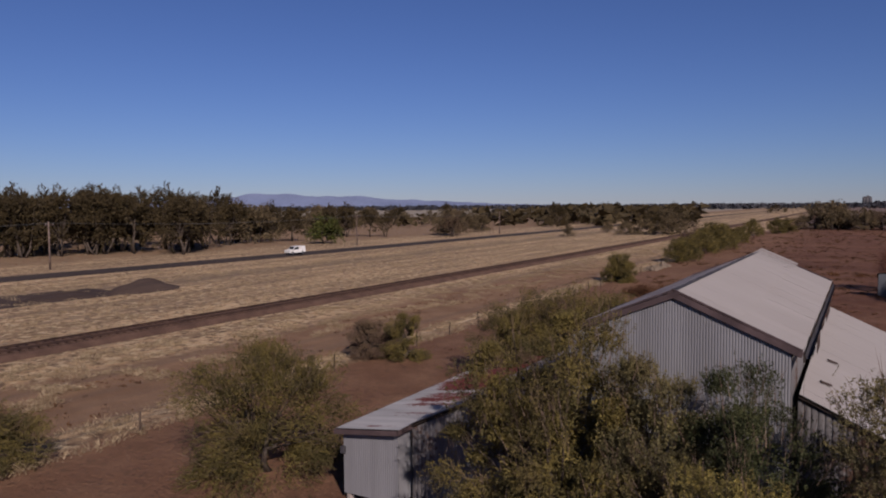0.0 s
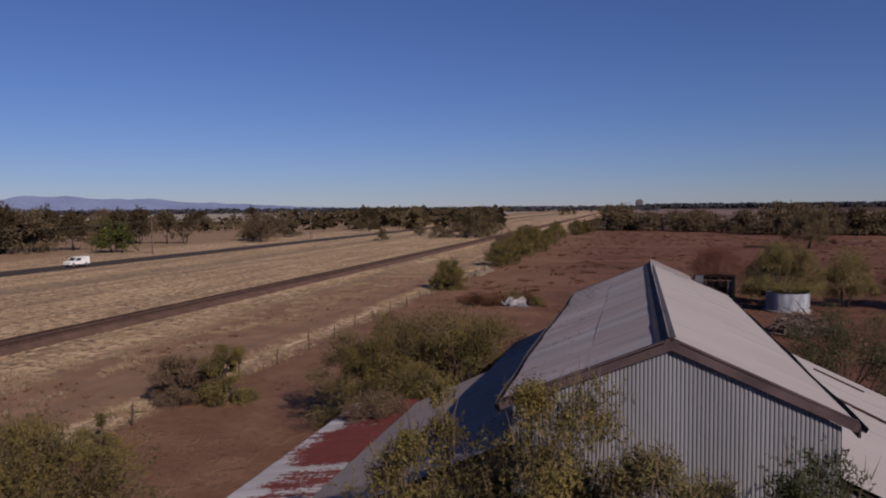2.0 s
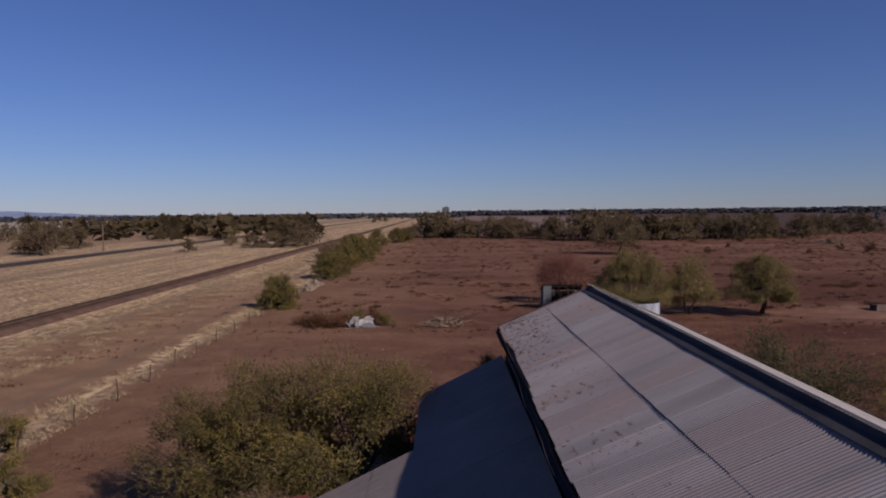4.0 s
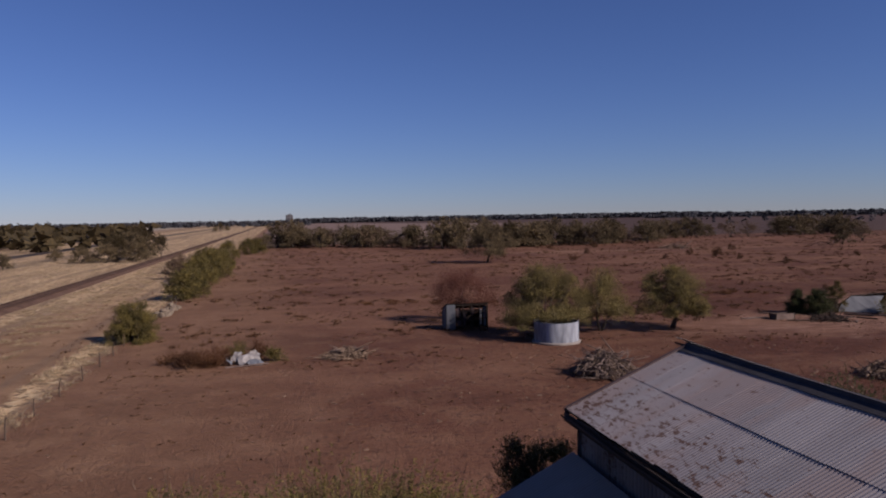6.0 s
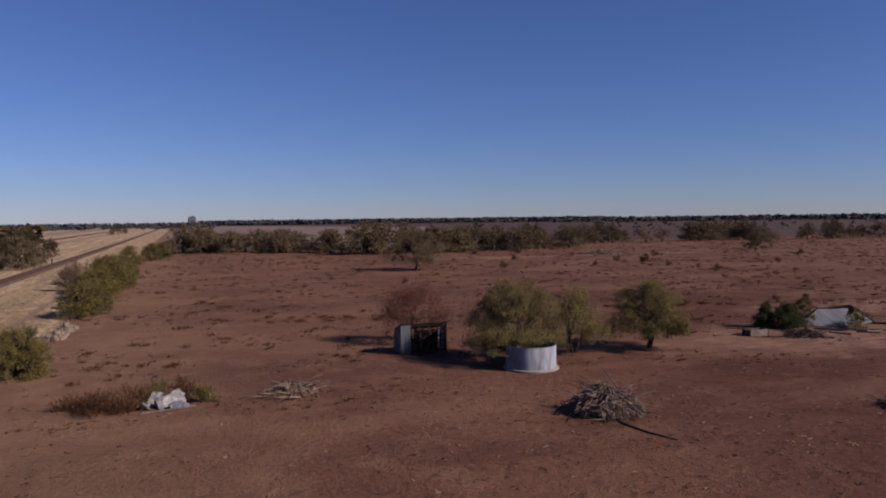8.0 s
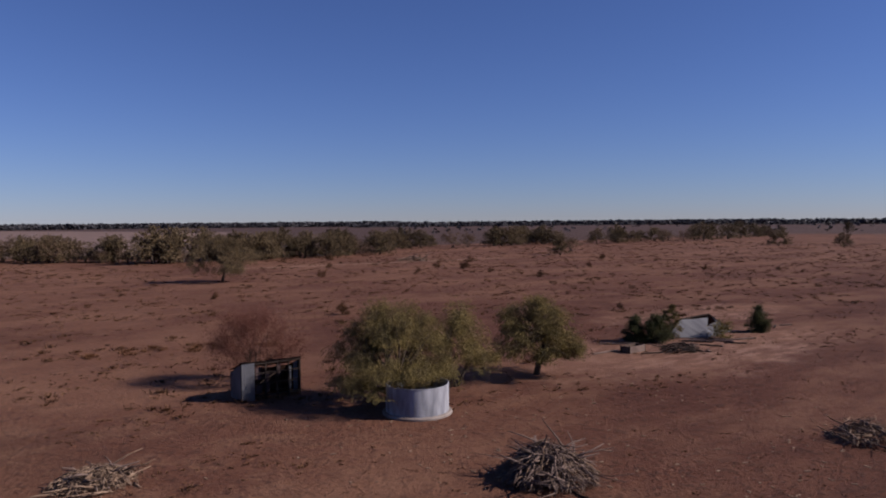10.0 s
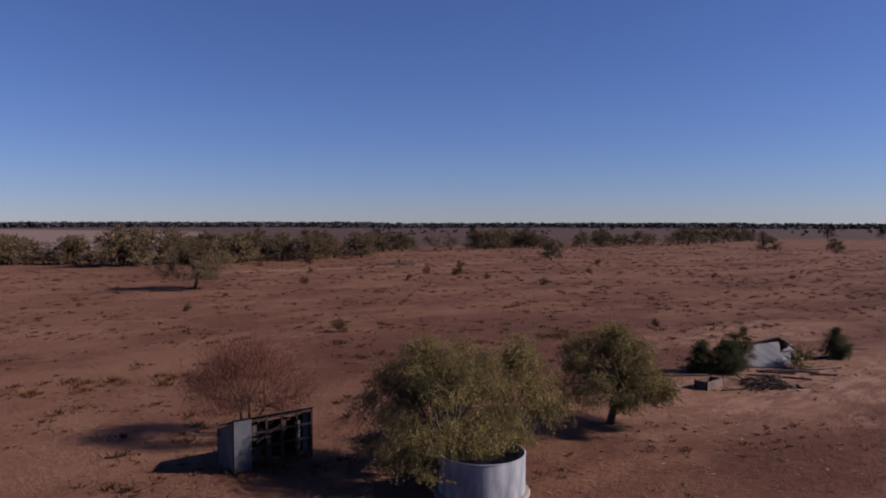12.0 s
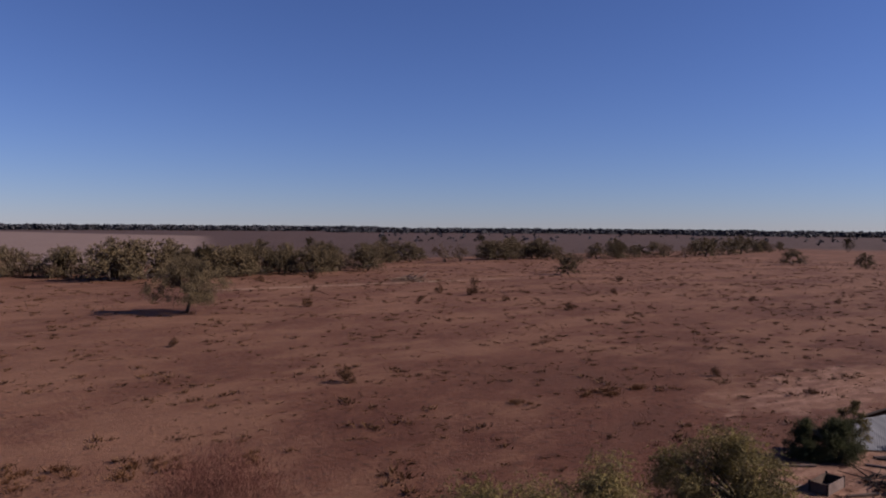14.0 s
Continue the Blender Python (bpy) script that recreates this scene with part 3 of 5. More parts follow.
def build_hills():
    """A low range at the edge of the plain; its blue colour is painted haze."""
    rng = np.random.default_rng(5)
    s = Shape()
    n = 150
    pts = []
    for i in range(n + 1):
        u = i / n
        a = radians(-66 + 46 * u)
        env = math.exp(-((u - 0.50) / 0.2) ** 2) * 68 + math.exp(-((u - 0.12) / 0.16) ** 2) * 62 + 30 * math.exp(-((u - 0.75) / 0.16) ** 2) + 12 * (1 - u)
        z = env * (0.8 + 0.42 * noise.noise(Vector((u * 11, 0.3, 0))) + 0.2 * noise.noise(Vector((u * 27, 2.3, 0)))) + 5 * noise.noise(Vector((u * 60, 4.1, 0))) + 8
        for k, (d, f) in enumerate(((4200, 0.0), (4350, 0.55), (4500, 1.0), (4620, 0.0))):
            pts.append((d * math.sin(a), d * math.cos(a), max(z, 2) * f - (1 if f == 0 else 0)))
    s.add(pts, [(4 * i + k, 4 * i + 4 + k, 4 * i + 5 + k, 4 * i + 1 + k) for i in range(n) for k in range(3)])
    single("backdrop", s, HILL, Matrix(), "low hills in painted haze blue far beyond the plain", "hills", kind="structure")


def canopy_strip(name, rows, rng, leaf, label):
    """Far woods: one mesh of many ragged leaf masses on thin stems. rows: distance and height against bearing."""
    cs, ws, ln, wd = [], [], [], []
    for a0, a1, d0, d1, h, count in rows:
        for _ in range(count):
            a, d = radians(rng.uniform(a0, a1)), rng.uniform(d0, d1)
            top = h * rng.uniform(0.55, 1.1)
            for k in range(7):
                z = top * rng.uniform(0.05, 0.9)
                cs.append((d * math.sin(a) + rng.normal(0, h * 0.3), d * math.cos(a) + rng.normal(0, h * 0.3), z))
                ws.append((rng.normal(), rng.normal(), rng.normal() * 0.4))
                ln.append(h * rng.uniform(0.5, 1.0))
                wd.append(h * rng.uniform(0.35, 0.6))
    me = leaf_mesh(name, np.array(cs), np.array(ws), np.array(ln), np.array(wd), leaf, rng)
    me.vertices.foreach_get("co", co := np.empty(len(me.vertices) * 3, np.float32))
    co[2::3] = np.maximum(co[2::3], 0.0)
    me.vertices.foreach_set("co", co)
    tagged(new(name, me), label, "woods", kind="stuff")


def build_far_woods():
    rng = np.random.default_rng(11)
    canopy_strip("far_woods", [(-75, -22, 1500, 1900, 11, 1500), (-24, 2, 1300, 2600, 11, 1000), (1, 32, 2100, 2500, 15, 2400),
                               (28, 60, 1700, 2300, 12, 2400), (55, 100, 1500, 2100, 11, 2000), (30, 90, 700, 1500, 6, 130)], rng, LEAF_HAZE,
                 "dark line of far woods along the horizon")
    canopy_strip("roadside_woods", [(-27, -10.5, 340, 620, 9, 130), (-44, -27, 330, 480, 6, 40), (-22, -10, 480, 900, 10, 150), (-60, -40, 260, 420, 9, 90)], rng, LEAF_DARK,
                 "scattered dark trees beyond the road")


def build_silo():
    ob = thing("grain_silo", pose(27, 2450, 0), "tall grey concrete grain silo on the horizon", "silo")
    for i in range(3):
        s = Shape()
        s.tube([(i * 8 - 8, 0, -0.3), (i * 8 - 8, 0, 24)], [4.2, 4.2], 18)
        part("cylinder", s, SILO_CONCRETE, ob, "", True)
    s = Shape()
    s.box((-11, -3, 24), (11, 3, 28), None, 0.3)
    s.box((-2, -3, 28), (5, 3, 31), None, 0.3)
    part("headhouse", s, SILO_CONCRETE, ob)


def build_mound():
    rng = np.random.default_rng(8)
    s = Shape()
    n, k = 30, 12
    pts = []
    for j in range(k + 1):
        f = j / k
        for i in range(n):
            a = 2 * math.pi * i / n
            rad = (1 - f) * (1 + 0.12 * noise.noise(Vector((math.cos(a) * 1.5, math.sin(a) * 1.5, 2))))
            z = 1.35 * (1 - (1 - f) ** 1.6) * (1 + 0.5 * noise.noise(Vector((math.cos(a) * 2 * rad, math.sin(a) * 2 * rad, 7)))) - 0.02
            pts.append((2.9 * rad * math.cos(a), 5.2 * rad * math.sin(a), z))
    s.add(pts, [(j * n + i, j * n + (i + 1) % n, (j + 1) * n + (i + 1) % n, (j + 1) * n + i) for j in range(k) for i in range(n)])
    single("gravel_mound", s, GRAVEL, pose(-74.8, 58.9, 0, 0, 0, 4), "long heap of dark road gravel on dry grass", "gravel heap", smooth=True)
    single("gravel_mound", s, GRAVEL, pose(-77.0, 50.0, 0, 0, 0, -5) @ Matrix.Diagonal((1.1, 1.0, 0.45, 1)), "low spread heap of dark road gravel", "gravel heap", smooth=True)


def pole_thing(m, tall, group):
    ob = thing("power_pole", m, "bare grey timber power pole with one crossarm", "power pole", group)
    s = Shape()
    s.tube([(0, 0, -0.2), (0, 0, tall * 0.5), (0, 0, tall)], [0.17, 0.14, 0.11], 8)
    part("pole", s, PALE_TIMBER, ob, "", True)
    s = Shape()
    s.plank((-1.1, 0.13, tall - 0.5), (1.1, 0.13, tall - 0.5), 0.12, 0.14)
    part("crossarm", s, TIMBER, ob)
    for x in (-0.95, 0.95):
        s = Shape()
        s.tube([(x, 0.13, tall - 0.44), (x, 0.13, tall - 0.3), (x, 0.13, tall - 0.22)], [0.05, 0.07, 0.03], 6)
        part("insulator", s, WHITE_SHEET, ob)
    return ob


def build_poles():
    spots = [(-116.6, -8.0), (-114.0, 71.5), (-111.4, 151.2), (-108.8, 231.0)]
    tall = 7.8
    for x, y in spots:
        pole_thing(pose(x, y, 0, 0, 0, 2), tall, "roadside power poles")
    for side in (-0.95, 0.95):
        line = []
        for (xa, ya), (xb, yb) in zip(spots, spots[1:]):
            for i in range(13):
                u = i / 12
                line.append((xa + (xb - xa) * u + side, ya + (yb - ya) * u + 0.13, tall - 0.2 - 4 * 0.9 * u * (1 - u)))
        s = Shape()
        s.tube(line, [0.022] * len(line), 4)
        single("power_line", s, LINE_WIRE, Matrix(), "thin sagging overhead power line between timber poles", "power line", "overhead wires")


build_ground()
build_road()
build_railway()
build_hills()
build_far_woods()
build_silo()
build_mound()
build_poles()


# ---- the woolshed: tall gabled middle, a lean-to on either side, a low annex ----
Y0, Y1 = 20.95, 38.65
RIDGE, WEST, EAST = -4.5, -7.5, -1.6
Z_RIDGE, Z_EAVE = 7.72, 6.4


def wall_strip(a, b, bottom, top, pitch, amp, out):
    """A corrugated wall from plan point a to b; top(u) is the height of its upper edge at the fraction u."""
    a, b, out = Vector((*a, 0)), Vector((*b, 0)), Vector((*out, 0))
    long = (b - a).length
    ribs = max(1, round(long / pitch))
    cols = ribs * 6
    pts = []
    for i in range(cols + 1):
        u = i / cols
        q = a.lerp(b, u) + out * amp * (0.5, 0.95, 1.0, 0.95, 0.5, -1.0)[i % 6]
        pts += [(q.x, q.y, bottom), (q.x, q.y, top(u))]
    s = Shape()
    return s.add(pts, [(2 * i, 2 * i + 2, 2 * i + 3, 2 * i + 1) for i in range(cols)])


def wall_of_sheets(parent, a, b, bottom, top, pitch, amp, out, count, material, sheet="sheet"):
    for i in range(count):
        u0, u1 = i / count, (i + 1) / count
        pa = (a[0] + (b[0] - a[0]) * u0, a[1] + (b[1] - a[1]) * u0)
        pb = (a[0] + (b[0] - a[0]) * u1, a[1] + (b[1] - a[1]) * u1)
        push = 0.002 * (i % 2)
        pa, pb = (pa[0] + out[0] * push, pa[1] + out[1] * push), (pb[0] + out[0] * push, pb[1] + out[1] * push)
        part(sheet, wall_strip(pa, pb, bottom, lambda u: top(u0 + (u1 - u0) * u), pitch, amp, out), material, parent)


def slope(parent_name, shed, high, low, y0, y1, courses, material, rng, pitch, amp=0.006, label="", slip=None, lap=0.007):
    """A roof plane between a high and a low line (x, z) over y0 to y1, in courses of sheets over a hidden slab."""
    hidden_slab = Shape()
    run = Vector((low[0] - high[0], 0, low[1] - high[1]))
    down = run.normalized()
    lift = Vector((0, 1, 0)).cross(down)
    if lift.z < 0:
        lift = -lift
    # Unseen slab added below the sheets; it backs them and stops light leaks.
    c = Vector((high[0], 0, high[1])) + run * 0.5 - lift * 0.05
    hidden_slab.plank((c.x, y0 + 0.06, c.z), (c.x, y1 - 0.06, c.z), run.length - 0.06, 0.04, up=lift)
    roof = part(parent_name, hidden_slab, DARK_TIMBER, shed, label)
    count = int(round((y1 - y0) / 0.77))
    wide = (y1 - y0) / count
    west = down.x < 0
    for c, (u0, u1) in enumerate(courses):
        top = Vector((high[0], 0, high[1])) + run * u0 + lift * (lap * (len(courses) - 1 - c) + 0.015)
        long = run.length * (u1 - u0)
        mesh = corrugated(wide, long, wide / round(wide / pitch), amp).mesh("sheet", material, True)
        start = y0 if not west else y1
        lay_sheets(mesh, roof, (top.x, start, top.z), (0, -1, 0) if west else (0, 1, 0), down, count, wide, rng, 0.003, slip if c or len(courses) == 1 else None)
    return roof


def build_shed():
    rng = random.Random(4)
    shed = thing("woolshed", pose(-4.5, 21, 0, 0, 0, -0.5) @ pose(4.5, -21, 0), "tall gabled corrugated-iron woolshed with lean-to roofs and weathered timber barge boards", "shed")

    def gable(u):
        x = WEST + 0.12 + (EAST - WEST - 0.24) * u
        t = (x - WEST) / (RIDGE - WEST) if x < RIDGE else (EAST - x) / (EAST - RIDGE)
        return Z_EAVE - 0.12 + (Z_RIDGE - Z_EAVE) * t

    # walls
    def studs(points):
        (x0, y0, z0), (x1, y1, z1) = points[0], points[-1]
        a, b = Vector((x0, y0, 0.15)), Vector((x1, y1, 0.15))
        return Shape().plank(a, b if (b - a).length > 0.3 else a + Vector((1.0, 0, 0)), 0.1, 0.1)
    south = part("gable_wall", studs([(WEST + 0.2, Y0 + 0.3, 6.2), (-5.9, Y0 + 0.3, 6.8), (RIDGE, Y0 + 0.3, 7.3), (-2.9, Y0 + 0.3, 6.8), (EAST - 0.2, Y0 + 0.3, 6.2)]), DARK_TIMBER, shed, "gable wall of upright grey corrugated sheets")
    wall_of_sheets(south, (WEST + 0.12, Y0 - 0.13), (EAST - 0.12, Y0 - 0.13), 0.25, gable, 0.068, 0.010, (0, -1), 8, WALL_IRON)
    north = part("gable_wall", studs([(WEST + 0.2, Y1 - 0.3, 6.2), (RIDGE, Y1 - 0.3, 7.3), (EAST - 0.2, Y1 - 0.3, 6.2)]), DARK_TIMBER, shed)
    # Darker than the front gable: the shade on this end is in the colour.
    wall_of_sheets(north, (WEST + 0.12, Y1 + 0.04), (EAST - 0.12, Y1 + 0.04), 0.25, gable, 0.13, 0.011, (0, 1), 8, OLD_SHADE_IRON)
    # Side walls get the dark iron to paint in the shade below the eaves.
    for x, side in ((WEST + 0.15, -1), (EAST - 0.15, 1)):
        w = part("side_wall", studs([(x - side * 0.15, Y0 + 0.6 + 2.2 * i, 6.1) for i in range(9)]), DARK_TIMBER, shed)
        wall_of_sheets(w, (x, Y0 + 0.15), (x, Y1 - 0.15), 0.25, lambda u: 6.2, 0.15, 0.02, (side, 0), 12, OLD_SHADE_IRON)
    # main roof
    def warp(y):
        """How far the old eave has crept and lifted at y."""
        u = y - Y0
        return 0.06 * math.sin(u * 0.42 - 0.9) + 0.02 * math.sin(u * 1.7), 0.006 * math.sin(u * 0.8)
    slope("roof_slope", shed, (RIDGE - 0.02, Z_RIDGE - 0.045), (WEST - 0.12, Z_EAVE), Y0 - 0.15, Y1 + 0.1, [(0, 0.49), (0.46, 1.0)], ROOF_IRON, rng, 0.076, label="shaded roof slope of rust-flecked grey iron", slip=warp, lap=0.013)
    half = ((RIDGE - 0.05 + EAST + 0.12) / 2, (Z_RIDGE + 0.03 + Z_EAVE) / 2)
    slope("roof_slope", shed, (RIDGE - 0.05, Z_RIDGE + 0.03), (half[0] + 0.06, half[1] - 0.026), Y0 - 0.15, Y1 + 0.75, [(0, 1.0)], PALE_ROOF, rng, 0.1, label="sunlit upper roof slope of pale iron", slip=lambda y: (0.0, 0.09 * max(0.0, (y - 35.0) / 4.4) ** 2))
    slope("roof_slope", shed, (half[0] - 0.05, half[1] + 0.005), (EAST + 0.12, Z_EAVE - 0.01), Y0 - 0.15, Y1 + 0.5, [(0, 1.0)], PALE_ROOF, rng, 0.1, label="sunlit lower roof slope of pale iron")
    s = Shape()
    n = 24
    pts = []
    for i in range(n + 1):
        y = Y0 - 0.1 + (Y1 - Y0 + 0.2) * i / n
        w = 0.02 * math.sin(i * 1.7) + 0.015 * math.sin(i * 3.1)
        pts += [(RIDGE - 0.29 + 0.4 * w, y, Z_RIDGE - 0.100), (RIDGE - 0.09, y, Z_RIDGE - 0.015), (RIDGE - 0.06, y, Z_RIDGE + 0.05), (RIDGE + 0.08, y, Z_RIDGE + 0.03)]
    s.add(pts, [(4 * i + k, 4 * i + k + 1, 4 * i + 5 + k, 4 * i + 4 + k) for i in range(n) for k in range(3)])
    part("ridge_flashing", s, LEAD, shed, "dark lead-grey ridge flashing")
    # barge boards and fascias
    for y, f in ((Y0 - 0.2, -1), (Y1 + 0.16, 1)):
        for x, z in ((WEST - 0.12, Z_EAVE), (EAST + 0.12, Z_EAVE)):
            s = Shape()
            o = 0.13 if x < RIDGE else -0.13
            s.plank((RIDGE + o, y - 0.004 * (x < RIDGE), Z_RIDGE - 0.045), (x, y, z - 0.06), 0.045, 0.15)
            part("barge_board", s, TIMBER, shed, "weathered brown barge board")
            s = Shape()
            s.plank((RIDGE + o * 0.3, y - 0.03 * f, Z_RIDGE + 0.045), (x, y - 0.03 * f, z + 0.045), 0.09, 0.035)
            part("capping", s, TIMBER, shed)
    for x, z in ((WEST - 0.15, Z_EAVE), (EAST + 0.15, Z_EAVE)):
        s = Shape()
        s.plank((x, Y0 - 0.15, z - 0.14), (x, Y1 + 0.1, z - 0.14), 0.04, 0.2)
        part("fascia", s, DARK_TIMBER, shed)
        s = Shape()
        pts = []
        for i in range(25):
            y = Y0 - 0.15 + (Y1 - Y0 + 0.2) * i / 24
            sag = 0.025 * math.sin(i * 0.9) - 0.02
            o = -1 if x < RIDGE else 1
            k = -0.9 * warp(y)[0] if x < RIDGE else 0.0
            pts += [(x + o * 0.02 + k, y, z - 0.02 + sag), (x + o * 0.03 + k, y, z - 0.11 + sag), (x + o * 0.1 + k, y, z - 0.13 + sag), (x + o * 0.14 + k, y, z - 0.05 + sag)]
        s.add(pts, [(4 * i + k, 4 * i + k + 1, 4 * i + 5 + k, 4 * i + 4 + k) for i in range(24) for k in range(3)])
        part("gutter", s, LEAD, shed, "sagging iron gutter")
    for y0, y1, drop in ((26.3, 27.9, 0.75), (29.0, 30.6, 0.45), (32.4, 35.6, 0.62), (36.0, 37.6, 0.4)):
        part("loose_sheet", wall_strip((EAST + 0.16, y0), (EAST + 0.16, y1), 6.12 - drop, lambda u: 6.16, 0.1, 0.012, (1, 0)), BURNT_IRON, shed, "dark loose sheet hanging under the eave")
    for y in (Y1 + 0.22, Y1 + 0.45):
        part("outrigger", Shape().plank((RIDGE + 0.1, y, Z_RIDGE - 0.13), (EAST, y, Z_EAVE - 0.12), 0.07, 0.1), DARK_TIMBER, shed)
    for a, b in (((0.75, 31.25, 4.26), (2.2, 30.8, 3.61)), ((1.3, 36.6, 4.0), (2.95, 36.45, 3.26)), ((-1.2, 23.5, 5.16), (-0.95, 23.6, 5.05)), ((-1.15, 26.7, 5.14), (-0.9, 26.8, 5.03))):
        part("batten", Shape().plank(a, b, 0.1, 0.05), BURNT_IRON, shed, "rusted strip lying on the lean-to roof")
    # lean-tos
    slope("lean_to_roof", shed, (EAST + 0.02, 5.25), (6.0, 1.8), Y0 + 0.3, Y1, [(0, 0.36), (0.34, 0.68), (0.66, 1.0)], PALE_ROOF, rng, 0.1, label="long lean-to roof of pale iron")
    # Both west pieces use the iron with shade put into its tone.
    slope("lean_to_roof", shed, (WEST - 0.02, 5.45), (-13.15, 2.72), Y0 + 0.3, 33.0, [(0, 0.36), (0.34, 0.68), (0.66, 1.0)], SHADED_LEAN_IRON, rng, 0.1, label="half-shaded lean-to roof of grey iron")
    slope("lean_to_roof", shed, (WEST - 0.02, 5.45), (-10.3, 4.1), 33.0, Y1 - 0.05, [(0, 0.7), (0.66, 1.0)], SHADED_LEAN_IRON, rng, 0.1, label="short end of the shaded lean-to roof")
    for (ax, ay), (bx, by), z0, z1, out, count in (((5.85, Y0 + 0.4), (5.85, Y1 - 0.2), 1.9, 1.9, (1, 0), 10), ((-12.95, Y0 + 0.4), (-12.95, 32.9), 2.65, 2.65, (-1, 0), 8), ((-10.15, 32.9), (-10.15, Y1 - 0.2), 4.05, 4.05, (-1, 0), 5),
                                                   ((EAST, Y0 + 0.45), (5.85, Y0 + 0.45), 5.1, 1.9, (0, -1), 6), ((EAST, Y1 - 0.2), (5.85, Y1 - 0.2), 5.1, 1.9, (0, 1), 6),
                                                   ((-12.95, Y0 + 0.45), (WEST, Y0 + 0.45), 2.68, 5.33, (0, -1), 6), ((-12.95, 32.85), (-10.15, 32.85), 2.68, 4.05, (0, 1), 3), ((-10.15, Y1 - 0.2), (WEST, Y1 - 0.2), 4.05, 5.33, (0, 1), 3)):
        w = part("lean_to_wall", studs([(ax - out[0] * 0.12, ay - out[1] * 0.12, 0), (bx - out[0] * 0.12, by - out[1] * 0.12, 0)]), DARK_TIMBER, shed)
        # Same darkened iron, for the shade along the lean-to walls.
        wall_of_sheets(w, (ax, ay), (bx, by), 0.25, lambda u: z0 + (z1 - z0) * u, 0.15, 0.012, out, count, OLD_SHADE_IRON)


def build_annex():
    rng = random.Random(9)
    x0, x1, y0, y1 = -15.45, -13.15, 20.75, 33.4
    zw, ze = 2.48, 2.78
    shed = thing("annex_shed", Matrix(), "low corrugated-iron annex on white stumps, roof patched with deep red rust", "shed")

    def top(x):
        return zw + (ze - zw) * (x - x0) / (x1 - x0)
    s = Shape()
    s.box((x0 + 0.2, y0 + 0.2, 0.24), (x1 - 0.1, y1 - 0.2, 0.34))
    part("floor", s, DARK_TIMBER, shed)
    for i in range(6):
        for j in range(3):
            s = Shape()
            x, y = x0 + 0.25 + j * 0.92, y0 + 0.25 + i * 2.5
            s.tube([(x, y, -0.1), (x, y, 0.24)], [0.13, 0.12], 8)
            part("stump", s, CONCRETE, shed, "short whitewashed stump")
    w = part("wall", Shape().box((x0 + 0.16, y0 + 0.18, 0.5), (x0 + 0.26, y0 + 0.28, zw - 0.05)), DARK_TIMBER, shed, "wall of narrow upright pale iron")
    wall_of_sheets(w, (x0 + 0.1, y0 + 0.12), (x1, y0 + 0.12), 0.26, lambda u: top(x0 + 0.1 + (x1 - x0 - 0.1) * u) - 0.06, 0.076, 0.011, (0, -1), 6, WALL_IRON)
    w = part("wall", Shape().box((x0 + 0.16, y1 - 0.28, 0.5), (x0 + 0.26, y1 - 0.18, zw - 0.05)), DARK_TIMBER, shed)
    wall_of_sheets(w, (x0 + 0.1, y1 - 0.12), (x1, y1 - 0.12), 0.26, lambda u: top(x0 + 0.1 + (x1 - x0 - 0.1) * u) - 0.06, 0.076, 0.011, (0, 1), 6, WALL_IRON)
    w = part("wall", Shape().box((x0 + 0.16, 27, 0.5), (x0 + 0.26, 27.1, zw - 0.05)), DARK_TIMBER, shed)
    wall_of_sheets(w, (x0 + 0.1, y0 + 0.12), (x0 + 0.1, y1 - 0.12), 0.26, lambda u: zw - 0.08, 0.076, 0.011, (-1, 0), 14, WALL_IRON)
    w = part("wall", Shape().box((x1 - 0.2, 27, 0.5), (x1 - 0.1, 27.1, ze - 0.1)), DARK_TIMBER, shed)
    wall_of_sheets(w, (x1, y0 + 0.12), (x1, y1 - 0.12), 0.26, lambda u: ze - 0.08, 0.076, 0.011, (1, 0), 14, WALL_IRON)
    slope("roof", shed, (x1 + 0.15, ze), (x0 - 0.08, zw), y0 - 0.1, y1 + 0.1, [(0, 0.53), (0.5, 1.0)], RUST_IRON, rng, 0.1, 0.014, "grey iron roof with large deep-red rust patches")
    for a, b in (((x0 - 0.1, y0 - 0.13, zw - 0.08), (x1 + 0.12, y0 - 0.13, ze - 0.08)), ((x1 + 0.15, y0 - 0.1, ze - 0.08), (x1 + 0.15, y1 + 0.1, ze - 0.08)), ((x0 - 0.1, y0 - 0.1, zw - 0.08), (x0 - 0.1, y1 + 0.1, zw - 0.08))):
        s = Shape()
        s.plank(a, b, 0.04, 0.16)
        part("fascia", s, TIMBER, shed, "weathered grey fascia board")
    s = Shape()
    s.box((x0 + 0.04, y0 - 0.02, 1.65), (x0 + 0.22, y0 + 0.1, 1.88), None, 0.02)
    part("vent_box", s, LEAD, shed)


    for i in range(3):
        s = Shape()
        s.plank((-14.75, 31.3 + 0.22 * i, 2.60), (-13.7, 31.5 + 0.22 * i, 2.74), 0.09, 0.05)
        single("loose_batten", s, WHITE_SHEET, Matrix(), "pale loose batten lying on the rusted roof", "batten", "battens on the roof")


def build_creeper():
    plant("dry_creeper", "dry brown creeper fallen across the rusted annex roof", "creeper", 0.5, 1.0, 191, LEAF_HALF, 9000, 40, (0.1, 0.018), 0.02, 0.22, 0.1, 3, 0.02, at=grown(-14.0, 31.6, 20, 1.0, None, 2.62), bark=BARK)


build_shed()
build_annex()
build_creeper()


